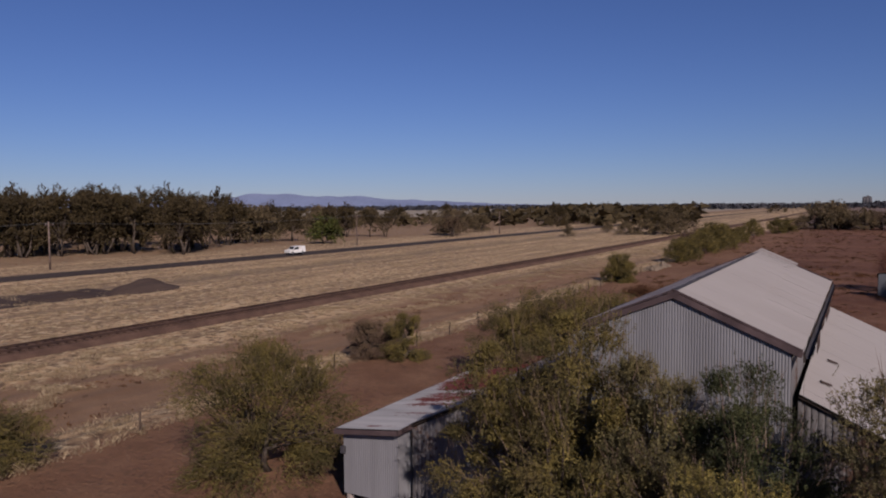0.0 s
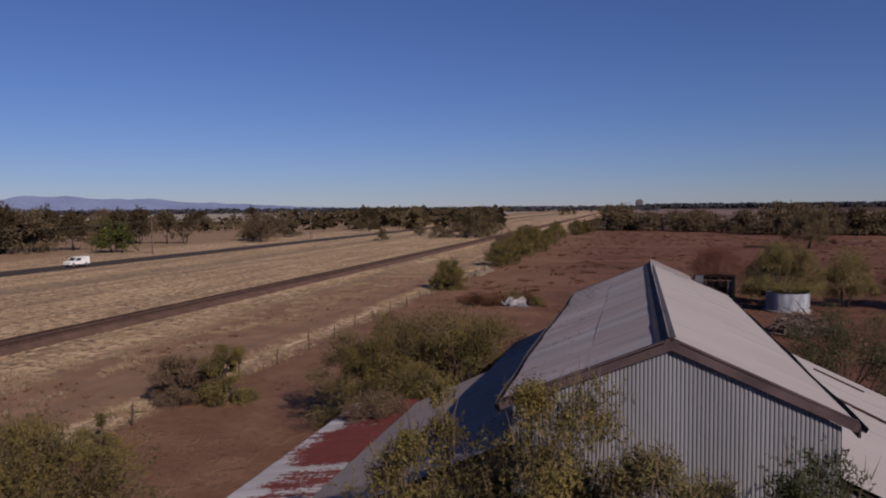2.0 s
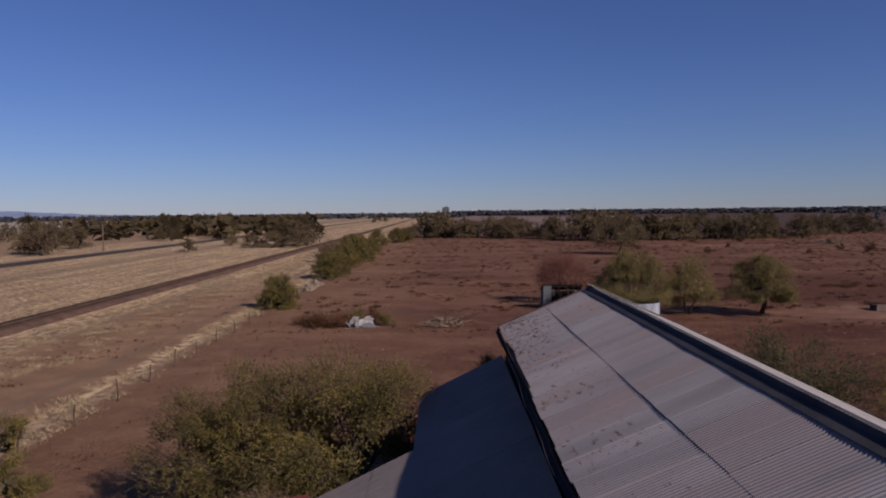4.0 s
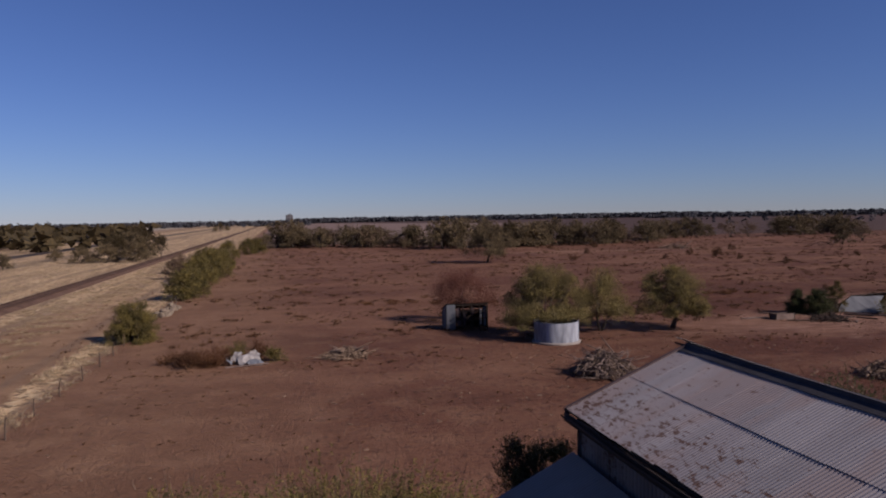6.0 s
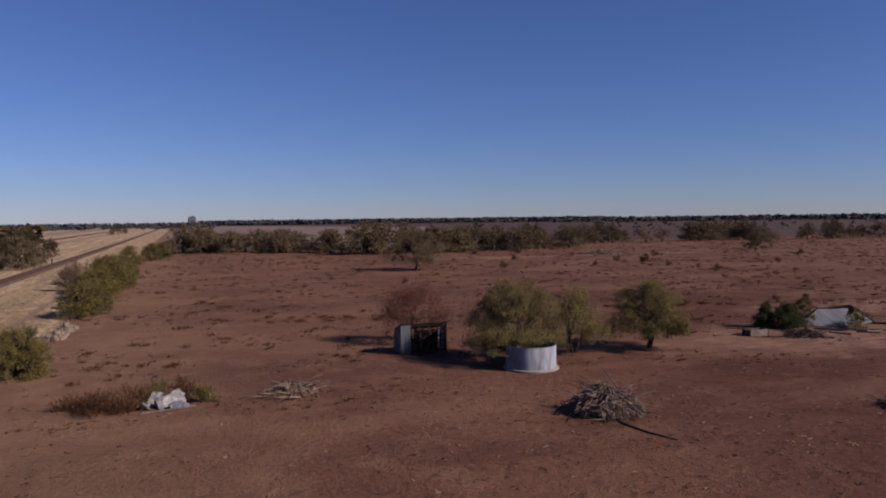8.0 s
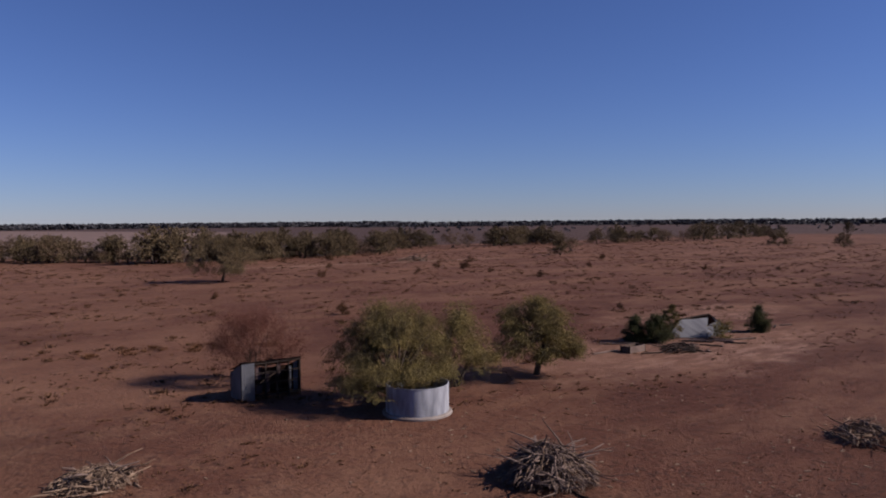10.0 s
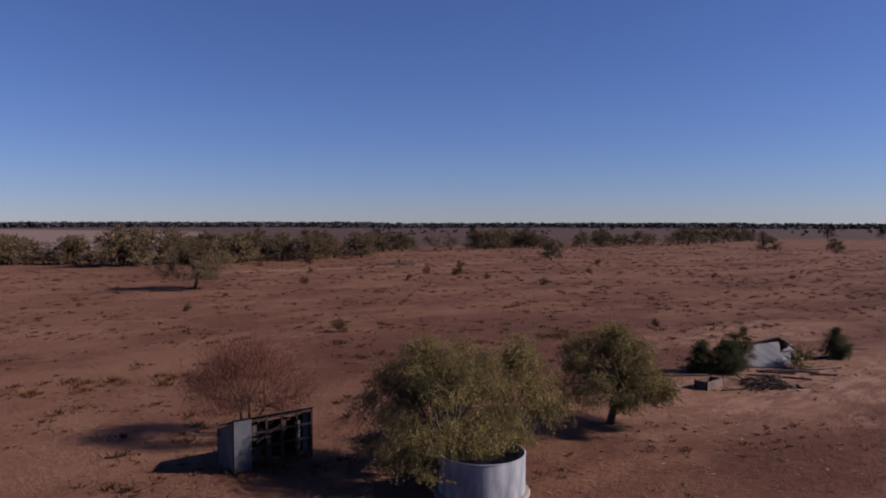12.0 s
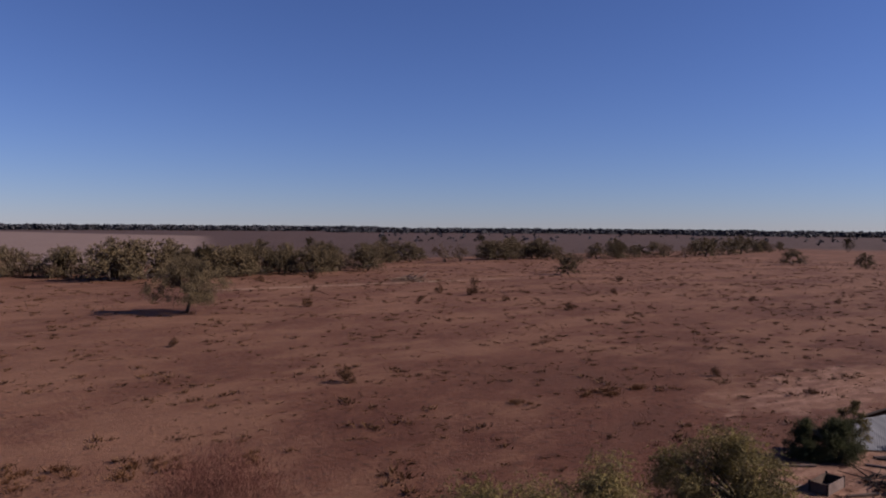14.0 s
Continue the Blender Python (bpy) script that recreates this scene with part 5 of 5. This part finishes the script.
def build_shack():
    ob = thing("iron_shack", pose(1.75, 90.3, 0, 0, 0, -1), "derelict iron shack, open timber-framed front and one sheeted bay", "shack")
    w, d, hf, hb = 4.1, 2.0, 2.5, 1.7
    for x in (0.05, 0.85, 1.65, 2.45, 3.25, 4.05):
        s = Shape()
        s.plank((x, 0, -0.05), (x, 0, hf), 0.09, 0.09, up=(0, 1, 0))
        part("post", s, DARK_TIMBER, ob)
    for x in (0.05, 2.0, 4.05):
        s = Shape()
        s.plank((x, d, -0.05), (x, d, hb), 0.09, 0.09, up=(0, 1, 0))
        part("post", s, DARK_TIMBER, ob)
    for z, x0 in ((0.28, 0.9), (1.05, 0.9), (1.75, 0.9), (2.38, 0.0)):
        s = Shape()
        s.plank((x0, -0.02, z), (w, -0.02, z), 0.05, 0.08)
        part("rail", s, DARK_TIMBER, ob)
    s = wall_strip((0.02, -0.07), (0.88, -0.07), 0.02, lambda u: hf - 0.03, 0.1, 0.014, (0, -1))
    part("front_sheet", s, SHADE_SHEET, ob, "pale upright iron sheet beside the open bays")
    for x0, x1, z0, z1 in ((1.05, 1.45, 1.3, 2.1), (1.75, 2.0, 0.4, 1.6), (2.5, 2.8, 1.4, 2.2), (3.3, 3.55, 0.4, 1.9), (3.7, 4.0, 0.3, 2.2), (1.1, 1.5, 0.35, 0.9)):
        s = Shape()
        s.box((x0, 0.25, z0), (x1, 0.27, z1))
        part("board", s, TIMBER if x0 < 3 else SHADE_SHEET, ob)
    s = wall_strip((0.0, 0.0), (0.0, d), 0.02, lambda u: hf - (hf - hb) * u - 0.05, 0.1, 0.014, (-1, 0))
    part("side_sheet", s, OLD_SHADE_IRON, ob)
    s = wall_strip((w, 0.0), (w, d), 0.02, lambda u: hf - (hf - hb) * u - 0.05, 0.1, 0.014, (1, 0))
    part("side_sheet", s, BURNT_IRON, ob)
    s = wall_strip((0.0, d + 0.05), (w, d + 0.05), 0.02, lambda u: hb - 0.05, 0.1, 0.014, (0, 1))
    part("back_sheet", s, BURNT_IRON, ob)
    roof = part("roof", Shape().plank((0, 0.1, hf - 0.03), (w, 0.1, hf - 0.03), 0.06, 0.08), DARK_TIMBER, ob)
    rng = random.Random(2)
    down = Vector((0, d + 0.3, hb - hf)).normalized()
    mesh = corrugated(0.86, d + 0.3, 0.1, 0.014).mesh("sheet", BURNT_IRON, True)
    lay_sheets(mesh, roof, (w + 0.08, -0.15, hf + 0.06), (-1, 0, 0), down, 5, 0.85, rng)


def stick(s, rng, at, way, long, thick):
    way = Vector(way).normalized()
    bend = Vector((rng.normal(0, 1), rng.normal(0, 1), rng.normal(0, 0.4))) * long * 0.07
    a = Vector(at)
    s.tube([a, a + way * long * 0.5 + bend, a + way * long], [thick, thick * 0.8, thick * 0.35], 5)


def brush_pile(m, seed, count, rad, tall, label, material, long=1.6, thick=0.035, thorn=0, stout=5):
    rng = np.random.default_rng(seed)
    ob = thing("brush_pile", m, label, "brush pile", "heaps of dead branches")
    for k in range(3):
        s = Shape()
        for i in range(count // 2):
            a = rng.uniform(0, 2 * math.pi)
            d = rad * math.sqrt(rng.uniform(0, 0.85))
            z = tall * (1 - (d / rad) ** 1.5) * rng.uniform(0.15, 1.0)
            lean = rng.uniform(0, 2 * math.pi)
            way = (math.cos(lean) - 0.5 * math.cos(a), math.sin(lean) - 0.5 * math.sin(a), rng.uniform(-0.35, 0.22))
            if k == 0 or (k == 2 and tall > 1.5):
                way = (math.cos(a) * 0.7 + rng.normal(0, 0.5), math.sin(a) * 0.7 + rng.normal(0, 0.5), -0.75)
                z = tall * (1 - d / rad) * rng.uniform(0.6, 1.05) + 0.2
            ln = long * rng.uniform(0.5, 1.3)
            if way[2] < 0:
                ln = min(ln, max(0.25, z * 1.15))
            lone = Shape() if i < 34 else s
            stick(lone, rng, (d * math.cos(a), d * math.sin(a), max(z, 0.03)), way, ln, thick * rng.uniform(0.6, 1.6))
            if i < 34:
                part("branch", lone, material if k or material is DARK_TIMBER else DEADWOOD, ob, "", True)
        for i in range(stout):
            a, d = rng.uniform(0, 2 * math.pi), rad * rng.uniform(0.1, 0.85)
            z = tall * (1 - (d / rad) ** 1.5) * rng.uniform(0.4, 1.0) + 0.15
            turn = rng.uniform(0, 2 * math.pi)
            way = Vector((math.cos(turn), math.sin(turn), rng.uniform(-0.5, 0.55)))
            reach = long * rng.uniform(0.5, 1.2)
            if way.z < 0:
                reach = min(reach, z / -way.normalized().z * 0.98)
            lone = Shape()
            stick(lone, rng, (d * math.cos(a), d * math.sin(a), z - 0.12), way, reach, thick * rng.uniform(1.3, 2.2))
            part("limb", lone, PALE_TIMBER if material is not DARK_TIMBER else DARK_TIMBER, ob, "stout bleached limb" if material is not DARK_TIMBER else "", True)
        if s.v:
            tagged(part("branches", s, material if k or material is DARK_TIMBER else DEADWOOD, ob, "tangle of dead branches", True), kind="stuff")
    if thorn:
        c = rng.normal(size=(thorn, 3)) * np.array([rad * 0.42, rad * 0.42, 0])
        c[:, 2] = tall * 1.05 * np.exp(-(c[:, 0] ** 2 + c[:, 1] ** 2) / (rad * 0.7) ** 2) * rng.uniform(0.2, 1.0, thorn) + 0.05
        twigs = part("twigs", leaf_mesh("twigs", c, rng.normal(size=(thorn, 3)), rng.uniform(0.2, 0.55, thorn), np.full(thorn, 0.015), LEAF_TWIG, rng), None, ob)
        tagged(twigs, kind="stuff")
    return ob


def build_piles():
    brush_pile(pose(7.6, 68.5, 0), 51, 420, 2.3, 1.75, "tall heap of bleached dead branches on red earth", PALE_TIMBER, 1.6, 0.028, 2500, 30)
    brush_pile(pose(-8.7, 80.3, 0), 52, 190, 2.0, 0.75, "low heap of broken brown branches and bark", DEADWOOD, 1.3, 0.035, 1800)
    brush_pile(pose(24.6, 62.4, 0), 53, 100, 1.9, 1.1, "heap of grey branches at the yard's edge", DEADWOOD, 1.6, 0.035, 1500)
    brush_pile(pose(39.0, 84.0, 0), 54, 100, 1.8, 0.8, "heap of dark burnt-looking branches by the fallen roof", DARK_TIMBER, 1.5, 0.03, 500)
    brush_pile(pose(105, 223, 0), 55, 70, 6.0, 1.6, "fallen grey tree limbs in the open paddock", DEADWOOD, 3.5, 0.09, 200)
    rng = np.random.default_rng(61)
    s = Shape()
    stick(s, rng, (8.6, 68.2, 0.9), (-0.55, 0.2, 0.8), 2.2, 0.06)
    single("leaning_pole", s, PALE_TIMBER, Matrix(), "bleached pole standing out of the branch heap", "pole", smooth=True)
    s = Shape()
    s.tube([(7.4, 67.8, 0.05), (7.1, 66.0, 0.05), (7.3, 64.4, 0.05), (7.9, 62.5, 0.05)], [0.04, 0.05, 0.05, 0.03], 6)
    single("fallen_limb", s, DARK_TIMBER, Matrix(), "long dark curved limb lying on red earth", "log", smooth=True)


def crumpled(nx, ny, wide, long, lift, seed):
    s = Shape()
    pts = []
    for j in range(ny + 1):
        for i in range(nx + 1):
            x, y = wide * (i / nx - 0.5), long * (j / ny - 0.5)
            z = lift * noise.noise(Vector((x * 0.9 + seed, y * 0.9, seed))) + 0.012 * math.cos(x * 40) + 0.12 * noise.noise(Vector((x * 3 + seed, y * 3, 1)))
            pts.append((x, y, z))
    return s.add(pts, [(j * (nx + 1) + i, j * (nx + 1) + i + 1, (j + 1) * (nx + 1) + i + 1, (j + 1) * (nx + 1) + i) for j in range(ny) for i in range(nx)])


def build_junk():
    base = pose(-16.4, 79.6, 0)
    ob = thing("scrap_heap", base, "heap of crumpled white roofing sheets half grown over by weeds", "scrap heap")
    for x, y, z, rx, ry, rz, w, l, mat in ((0.35, 0.0, 0.45, 24, -6, 12, 2.2, 1.5, WHITE_SHEET), (-0.75, 0.55, 0.75, 42, 14, -24, 0.9, 1.1, WHITE_SHEET), (0.75, 0.75, 0.8, 30, -22, 38, 1.1, 0.9, WHITE_SHEET),
                                          (-1.35, -0.1, 0.4, 38, 30, 10, 0.8, 0.8, SHADE_SHEET), (0.9, -0.5, 0.28, 10, 9, -15, 1.5, 0.8, SHADE_SHEET)):
        o = part("roofing_sheet", crumpled(14, 10, w, l, 0.55, rz), mat, ob)
        o.matrix_basis = pose(x * 0.85, y * 0.85, z * 0.8, rx, ry, rz) @ Matrix.Diagonal((0.74, 0.74, 0.62, 1))
    s = Shape()
    s.plank((-1.4, -1.1, 0.06), (1.7, -0.5, 0.1), 0.16, 0.07)
    part("plank", s, PALE_TIMBER, ob, "bleached plank")
    rng = np.random.default_rng(71)
    for x, y, h, r, sd, leaf in ((-18.4, 80.8, 1.2, 1.1, 71, LEAF_WEED), (-17.0, 81.6, 1.3, 1.0, 72, LEAF_OLIVE), (-15.6, 81.4, 1.3, 0.9, 73, LEAF_WEED), (-14.2, 80.2, 0.9, 0.6, 74, LEAF_OLIVE), (-20.2, 79.6, 1.0, 1.4, 75, LEAF_WEED), (-18.9, 79.4, 0.8, 1.0, 76, LEAF_WEED), (-20.2, 80.3, 0.8, 1.2, 77, LEAF_WEED), (-21.6, 81.4, 0.7, 1.0, 78, LEAF_WEED)):
        plant("weed_bush", "low brown and olive weed bush round the scrap heap", "bush", h * 0.8, r * 0.95, sd, leaf, 3000, 22, (0.11, 0.028), 0.02, 0.26, -0.1, 4, 0.02, at=grown(x, y), group="weeds round the scrap")


def build_ruin():
    ob = thing("fallen_roof", Matrix(), "collapsed blue-grey iron roof lying on the ground, torn open below its peak", "fallen roof")
    left, low_a, low_b, peak, top = Vector((43.6, 88.6, 0.1)), Vector((46.5, 86.3, 0.08)), Vector((51.3, 86.7, 0.2)), Vector((50.2, 88.6, 1.8)), Vector((46.3, 89.2, 1.55))
    n, rows = 44, 10

    def sheet(a, b, c, d, skip=lambda u, v: False, seed=0.0):
        """Ribbed iron between the lower edge a-b and the upper edge d-c."""
        pts = []
        for i in range(n + 1):
            for j in range(rows + 1):
                q = a.lerp(b, i / n).lerp(d.lerp(c, i / n), j / rows)
                pts.append(q + Vector((0, 0, 0.012 * math.cos(i * math.pi) + 0.09 * noise.noise(q * 0.7 + Vector((seed, 0, 0))))))
        k = rows + 1
        return Shape().add(pts, [(i * k + j, (i + 1) * k + j, (i + 1) * k + j + 1, i * k + j + 1) for i in range(n) for j in range(rows) if not skip(i / n, j / rows)])
    part("roof_slope", sheet(left, low_a, low_a.lerp(peak, 0.86), top), RUIN_IRON, ob, "blue-grey iron roof slope")
    part("roof_slope", sheet(low_a - Vector((0, 0, 0.02)), low_b, peak + Vector((0.15, 0, -0.05)), low_a.lerp(peak, 0.86) + Vector((0, 0, 0.03)), lambda u, v: v > 0.58 and u < 0.86), RUIN_IRON, ob, "torn iron roof slope")
    # Back slope added out of sight, dark so the torn hole reads as shade.
    back_a, back_b = Vector((47.2, 92.4, 0.1)), Vector((54.4, 89.4, 0.1))
    part("roof_slope", sheet(back_b, back_a, top, peak, seed=3.0), BURNT_IRON, ob, "added back slope, darkened to shade the torn hole")
    for a, b, w in ((peak, low_b, 0.14), (top, peak, 0.12), (peak, back_b, 0.12), (low_a.lerp(peak, 0.5), low_a.lerp(low_b, 0.55).lerp(peak, 0.4), 0.09)):
        part("rafter", Shape().plank(a + Vector((0, 0, 0.05)), b + Vector((0, 0, 0.05)), w, 0.09), DARK_TIMBER, ob)
    for u in (0.2, 0.42, 0.6, 0.78):
        q = peak.lerp(low_b, u) + Vector((0.02, -0.05, 0.1))
        part("edge_scrap", Shape().box((-0.2, -0.07, 0), (0.2, 0.07, 0.03), Matrix.Translation(q) @ pose(0, 0, 0, 20 * u, -14, -60 + 30 * u)), WHITE_SHEET if u in (0.42, 0.78) else DARK_TIMBER, ob, "scrap of capping along the torn edge")
    rng = random.Random(12)
    for x, y, turn, long, mat in ((33.2, 87.4, -3, 3.0, PALE_TIMBER), (37.4, 89.5, -38, 3.6, PALE_TIMBER), (44.0, 85.6, -62, 2.6, DARK_TIMBER), (43.1, 83.6, -72, 2.0, DARK_TIMBER), (45.6, 84.7, -50, 3.0, TIMBER), (46.0, 83.0, -66, 1.9, DARK_TIMBER), (48.9, 83.7, -18, 2.3, PALE_TIMBER),
                                  (47.0, 84.6, -36, 2.4, PALE_TIMBER), (44.4, 86.4, -30, 2.2, TIMBER), (46.6, 85.4, -44, 1.8, BROWN_TIMBER), (41.6, 84.4, 20, 1.8, BROWN_TIMBER), (39.8, 83.2, -80, 1.7, DARK_TIMBER), (36.0, 84.6, -28, 2.0, BROWN_TIMBER), (53.4, 86.0, -16, 4.2, DARK_TIMBER), (58.6, 86.2, 24, 1.6, DARK_TIMBER),
                                  (60.4, 86.0, -30, 1.4, PALE_TIMBER), (42.0, 85.6, -66, 2.4, TIMBER), (40.6, 82.2, 44, 1.1, PALE_TIMBER)):
        s = Shape()
        s.plank((-long / 2, 0, 0.07), (long / 2, 0, 0.1), 0.18, 0.09)
        single("fallen_plank", s, mat, pose(x, y, 0, 0, 0, turn), "fallen weathered timber lying on bare ground", "plank", "fallen timbers")
    ob = thing("feed_trough", pose(35.5, 86.3, 0, 0, 0, 2), "weathered brown timber feed trough on bare earth", "trough")
    for lo, hi in (((-1.05, -0.5, 0.0), (1.05, -0.44, 0.58)), ((-1.05, 0.44, 0.0), (1.05, 0.5, 0.58)), ((-1.05, -0.437, 0.0), (-0.99, 0.437, 0.58)), ((0.99, -0.437, 0.0), (1.05, 0.437, 0.58))):
        # Front board is paler timber to put sunlight on that face.
        part("side_board", Shape().box(lo, hi, None, 0.01), PALE_TIMBER if lo[1] < -0.45 and hi[0] > 0 and lo[0] < 0 else BROWN_TIMBER, ob)
    part("bottom", Shape().box((-0.98, -0.43, 0.05), (0.98, 0.43, 0.1)), DARK_TIMBER, ob)
    for x in (-1.08, 1.08):
        for y in (-0.47, 0.47):
            part("post", Shape().box((x - 0.025, y - 0.05, -0.03), (x + 0.025, y + 0.05, 0.66)), DARK_TIMBER, ob)
    plant("weed_bush", "low yellowish weed bush before the fallen roof", "bush", 1.3, 1.0, 81, LEAF_YELLOW, 1500, 22, (0.18, 0.05), 0.02, 0.22, 0.0, 4, 0.02, at=grown(47.4, 85.3))


def build_fence():
    ob = thing("paddock_fence", Matrix(), "old wire fence with thin grey timber posts along dry grass", "fence")
    rng = random.Random(6)
    for i in range(46):
        y = 17.6 + 4.6 * i
        x = -27.8 + 0.15 * math.sin(i) + 0.009 * (y - 17)
        s = Shape()
        h = rng.uniform(1.0, 1.25)
        s.tube([(x, y, -0.15), (x + rng.uniform(-0.05, 0.05), y, h * 0.5), (x + rng.uniform(-0.1, 0.1), y + rng.uniform(-0.06, 0.06), h)], [0.05, 0.045, 0.04], 6)
        part("post", s, PALE_TIMBER if i == 0 else BROWN_TIMBER, ob, "whitewashed post" if i == 0 else "")
    for z in (0.35, 0.7, 1.0):
        s = Shape()
        line = [(-27.8 + 0.15 * math.sin(i) + 0.009 * 4.6 * i, 17.6 + 4.6 * i, z) for i in range(46)]
        s.tube(line, [0.006] * len(line), 3)
        part("wire", s, LINE_WIRE, ob)


def build_ute():
    ob = thing("utility_truck", pose(road_x(115) + 1.9, 115.0, 0.14, 0, 0, 172) @ Matrix.Diagonal((0.95, 0.84, 1.0, 1)), "white utility truck with a canopy on the asphalt road", "truck")
    s = Shape()
    prof = [(-2.45, 0.45), (2.5, 0.45), (2.55, 0.85), (2.4, 1.0), (1.35, 1.08), (0.75, 1.68), (-0.35, 1.72), (-0.5, 1.75), (-2.4, 1.75), (-2.5, 0.9)]
    k = len(prof)
    pts = [(y, x, z) for y in (-0.88, 0.88) for x, z in prof]
    s.add(pts, [tuple(range(k)), tuple(range(2 * k - 1, k - 1, -1))] + [(i, k + i, k + (i + 1) % k, (i + 1) % k) for i in range(k)])
    part("body", s, CAR_WHITE, ob, "white painted body")
    for side in (-0.89, 0.89):
        s = Shape()
        s.add([(side, 1.2, 1.1), (side, 0.72, 1.58), (side, -0.3, 1.6), (side, -0.3, 1.1)], [(0, 1, 2, 3)])
        part("side_window", s, GLASS_DARK, ob)
        for x in (-1.55, 1.6):
            s = Shape()
            s.tube([(side * 0.8, x, 0.36), (side * 1.04, x, 0.36)], [0.37, 0.37], 18)
            wheel = part("wheel", s, RUBBER, ob)
            s = Shape()
            s.tube([(side * 1.04, x, 0.36), (side * 1.06, x, 0.36)], [0.2, 0.18], 12)
            part("rim", s, WALL_IRON, wheel)
    s = Shape()
    s.add([(-0.75, 1.31, 1.13), (0.75, 1.31, 1.13), (0.68, 0.79, 1.65), (-0.68, 0.79, 1.65)], [(0, 1, 2, 3)])
    o = part("windscreen", s, GLASS_DARK, ob)
    o.location = (0, 0.012, 0.012)
    for x in (-0.65, 0.65):
        s = Shape()
        s.box((x - 0.14, 2.5, 0.72), (x + 0.14, 2.57, 0.86), None, 0.02)
        part("headlight", s, WHITE_SHEET, ob)


def build_rubble():
    rng = random.Random(23)
    for x, y, long in ((-27.1, 112.4, 2.6), (-26.8, 117.6, 2.2)):
        heap = thing("rubble_heap", pose(x, y, 0, 0, 0, 84), "pale heap of rubble and bleached grass beside the fence", "rubble", "rubble along the fence")
        for i in range(46):
            a, d = rng.uniform(0, 6.283), math.sqrt(rng.uniform(0, 1))
            z = 0.75 * (1 - d) * rng.uniform(0.4, 1.0)
            k = rng.uniform(0.14, 0.36)
            s = Shape()
            s.box((-k, -k * 0.7, -k * 0.5), (k, k * 0.7, k * 0.5), pose(0, 0, 0, rng.uniform(-30, 30), rng.uniform(-30, 30), rng.uniform(0, 180)), k * 0.35)
            o = part("stone", s, RUBBLE, heap)
            o.location = (long * d * math.cos(a), 0.9 * d * math.sin(a), z + 0.08)


def build_litter():
    rng = np.random.default_rng(91)
    s = Shape()
    for i in range(260):
        x, y = rng.uniform(3, 30), rng.uniform(58, 82)
        if i > 190:
            x, y = rng.uniform(-25, 5), rng.uniform(55, 85)
        a, ln = rng.uniform(0, 180), rng.uniform(0.08, 0.3)
        s.box((-ln / 2, -0.04, 0.0), (ln / 2, 0.04, 0.03), pose(x, y, 0.005, 0, rng.uniform(-4, 4), a))
    tagged(single("ground_litter", s, DEADWOOD, Matrix(), "pale chips of bark and wood strewn over red earth", "litter"), kind="stuff")


build_tank()
build_shack()
build_piles()
build_junk()
build_ruin()
build_fence()
build_ute()
build_rubble()
build_litter()
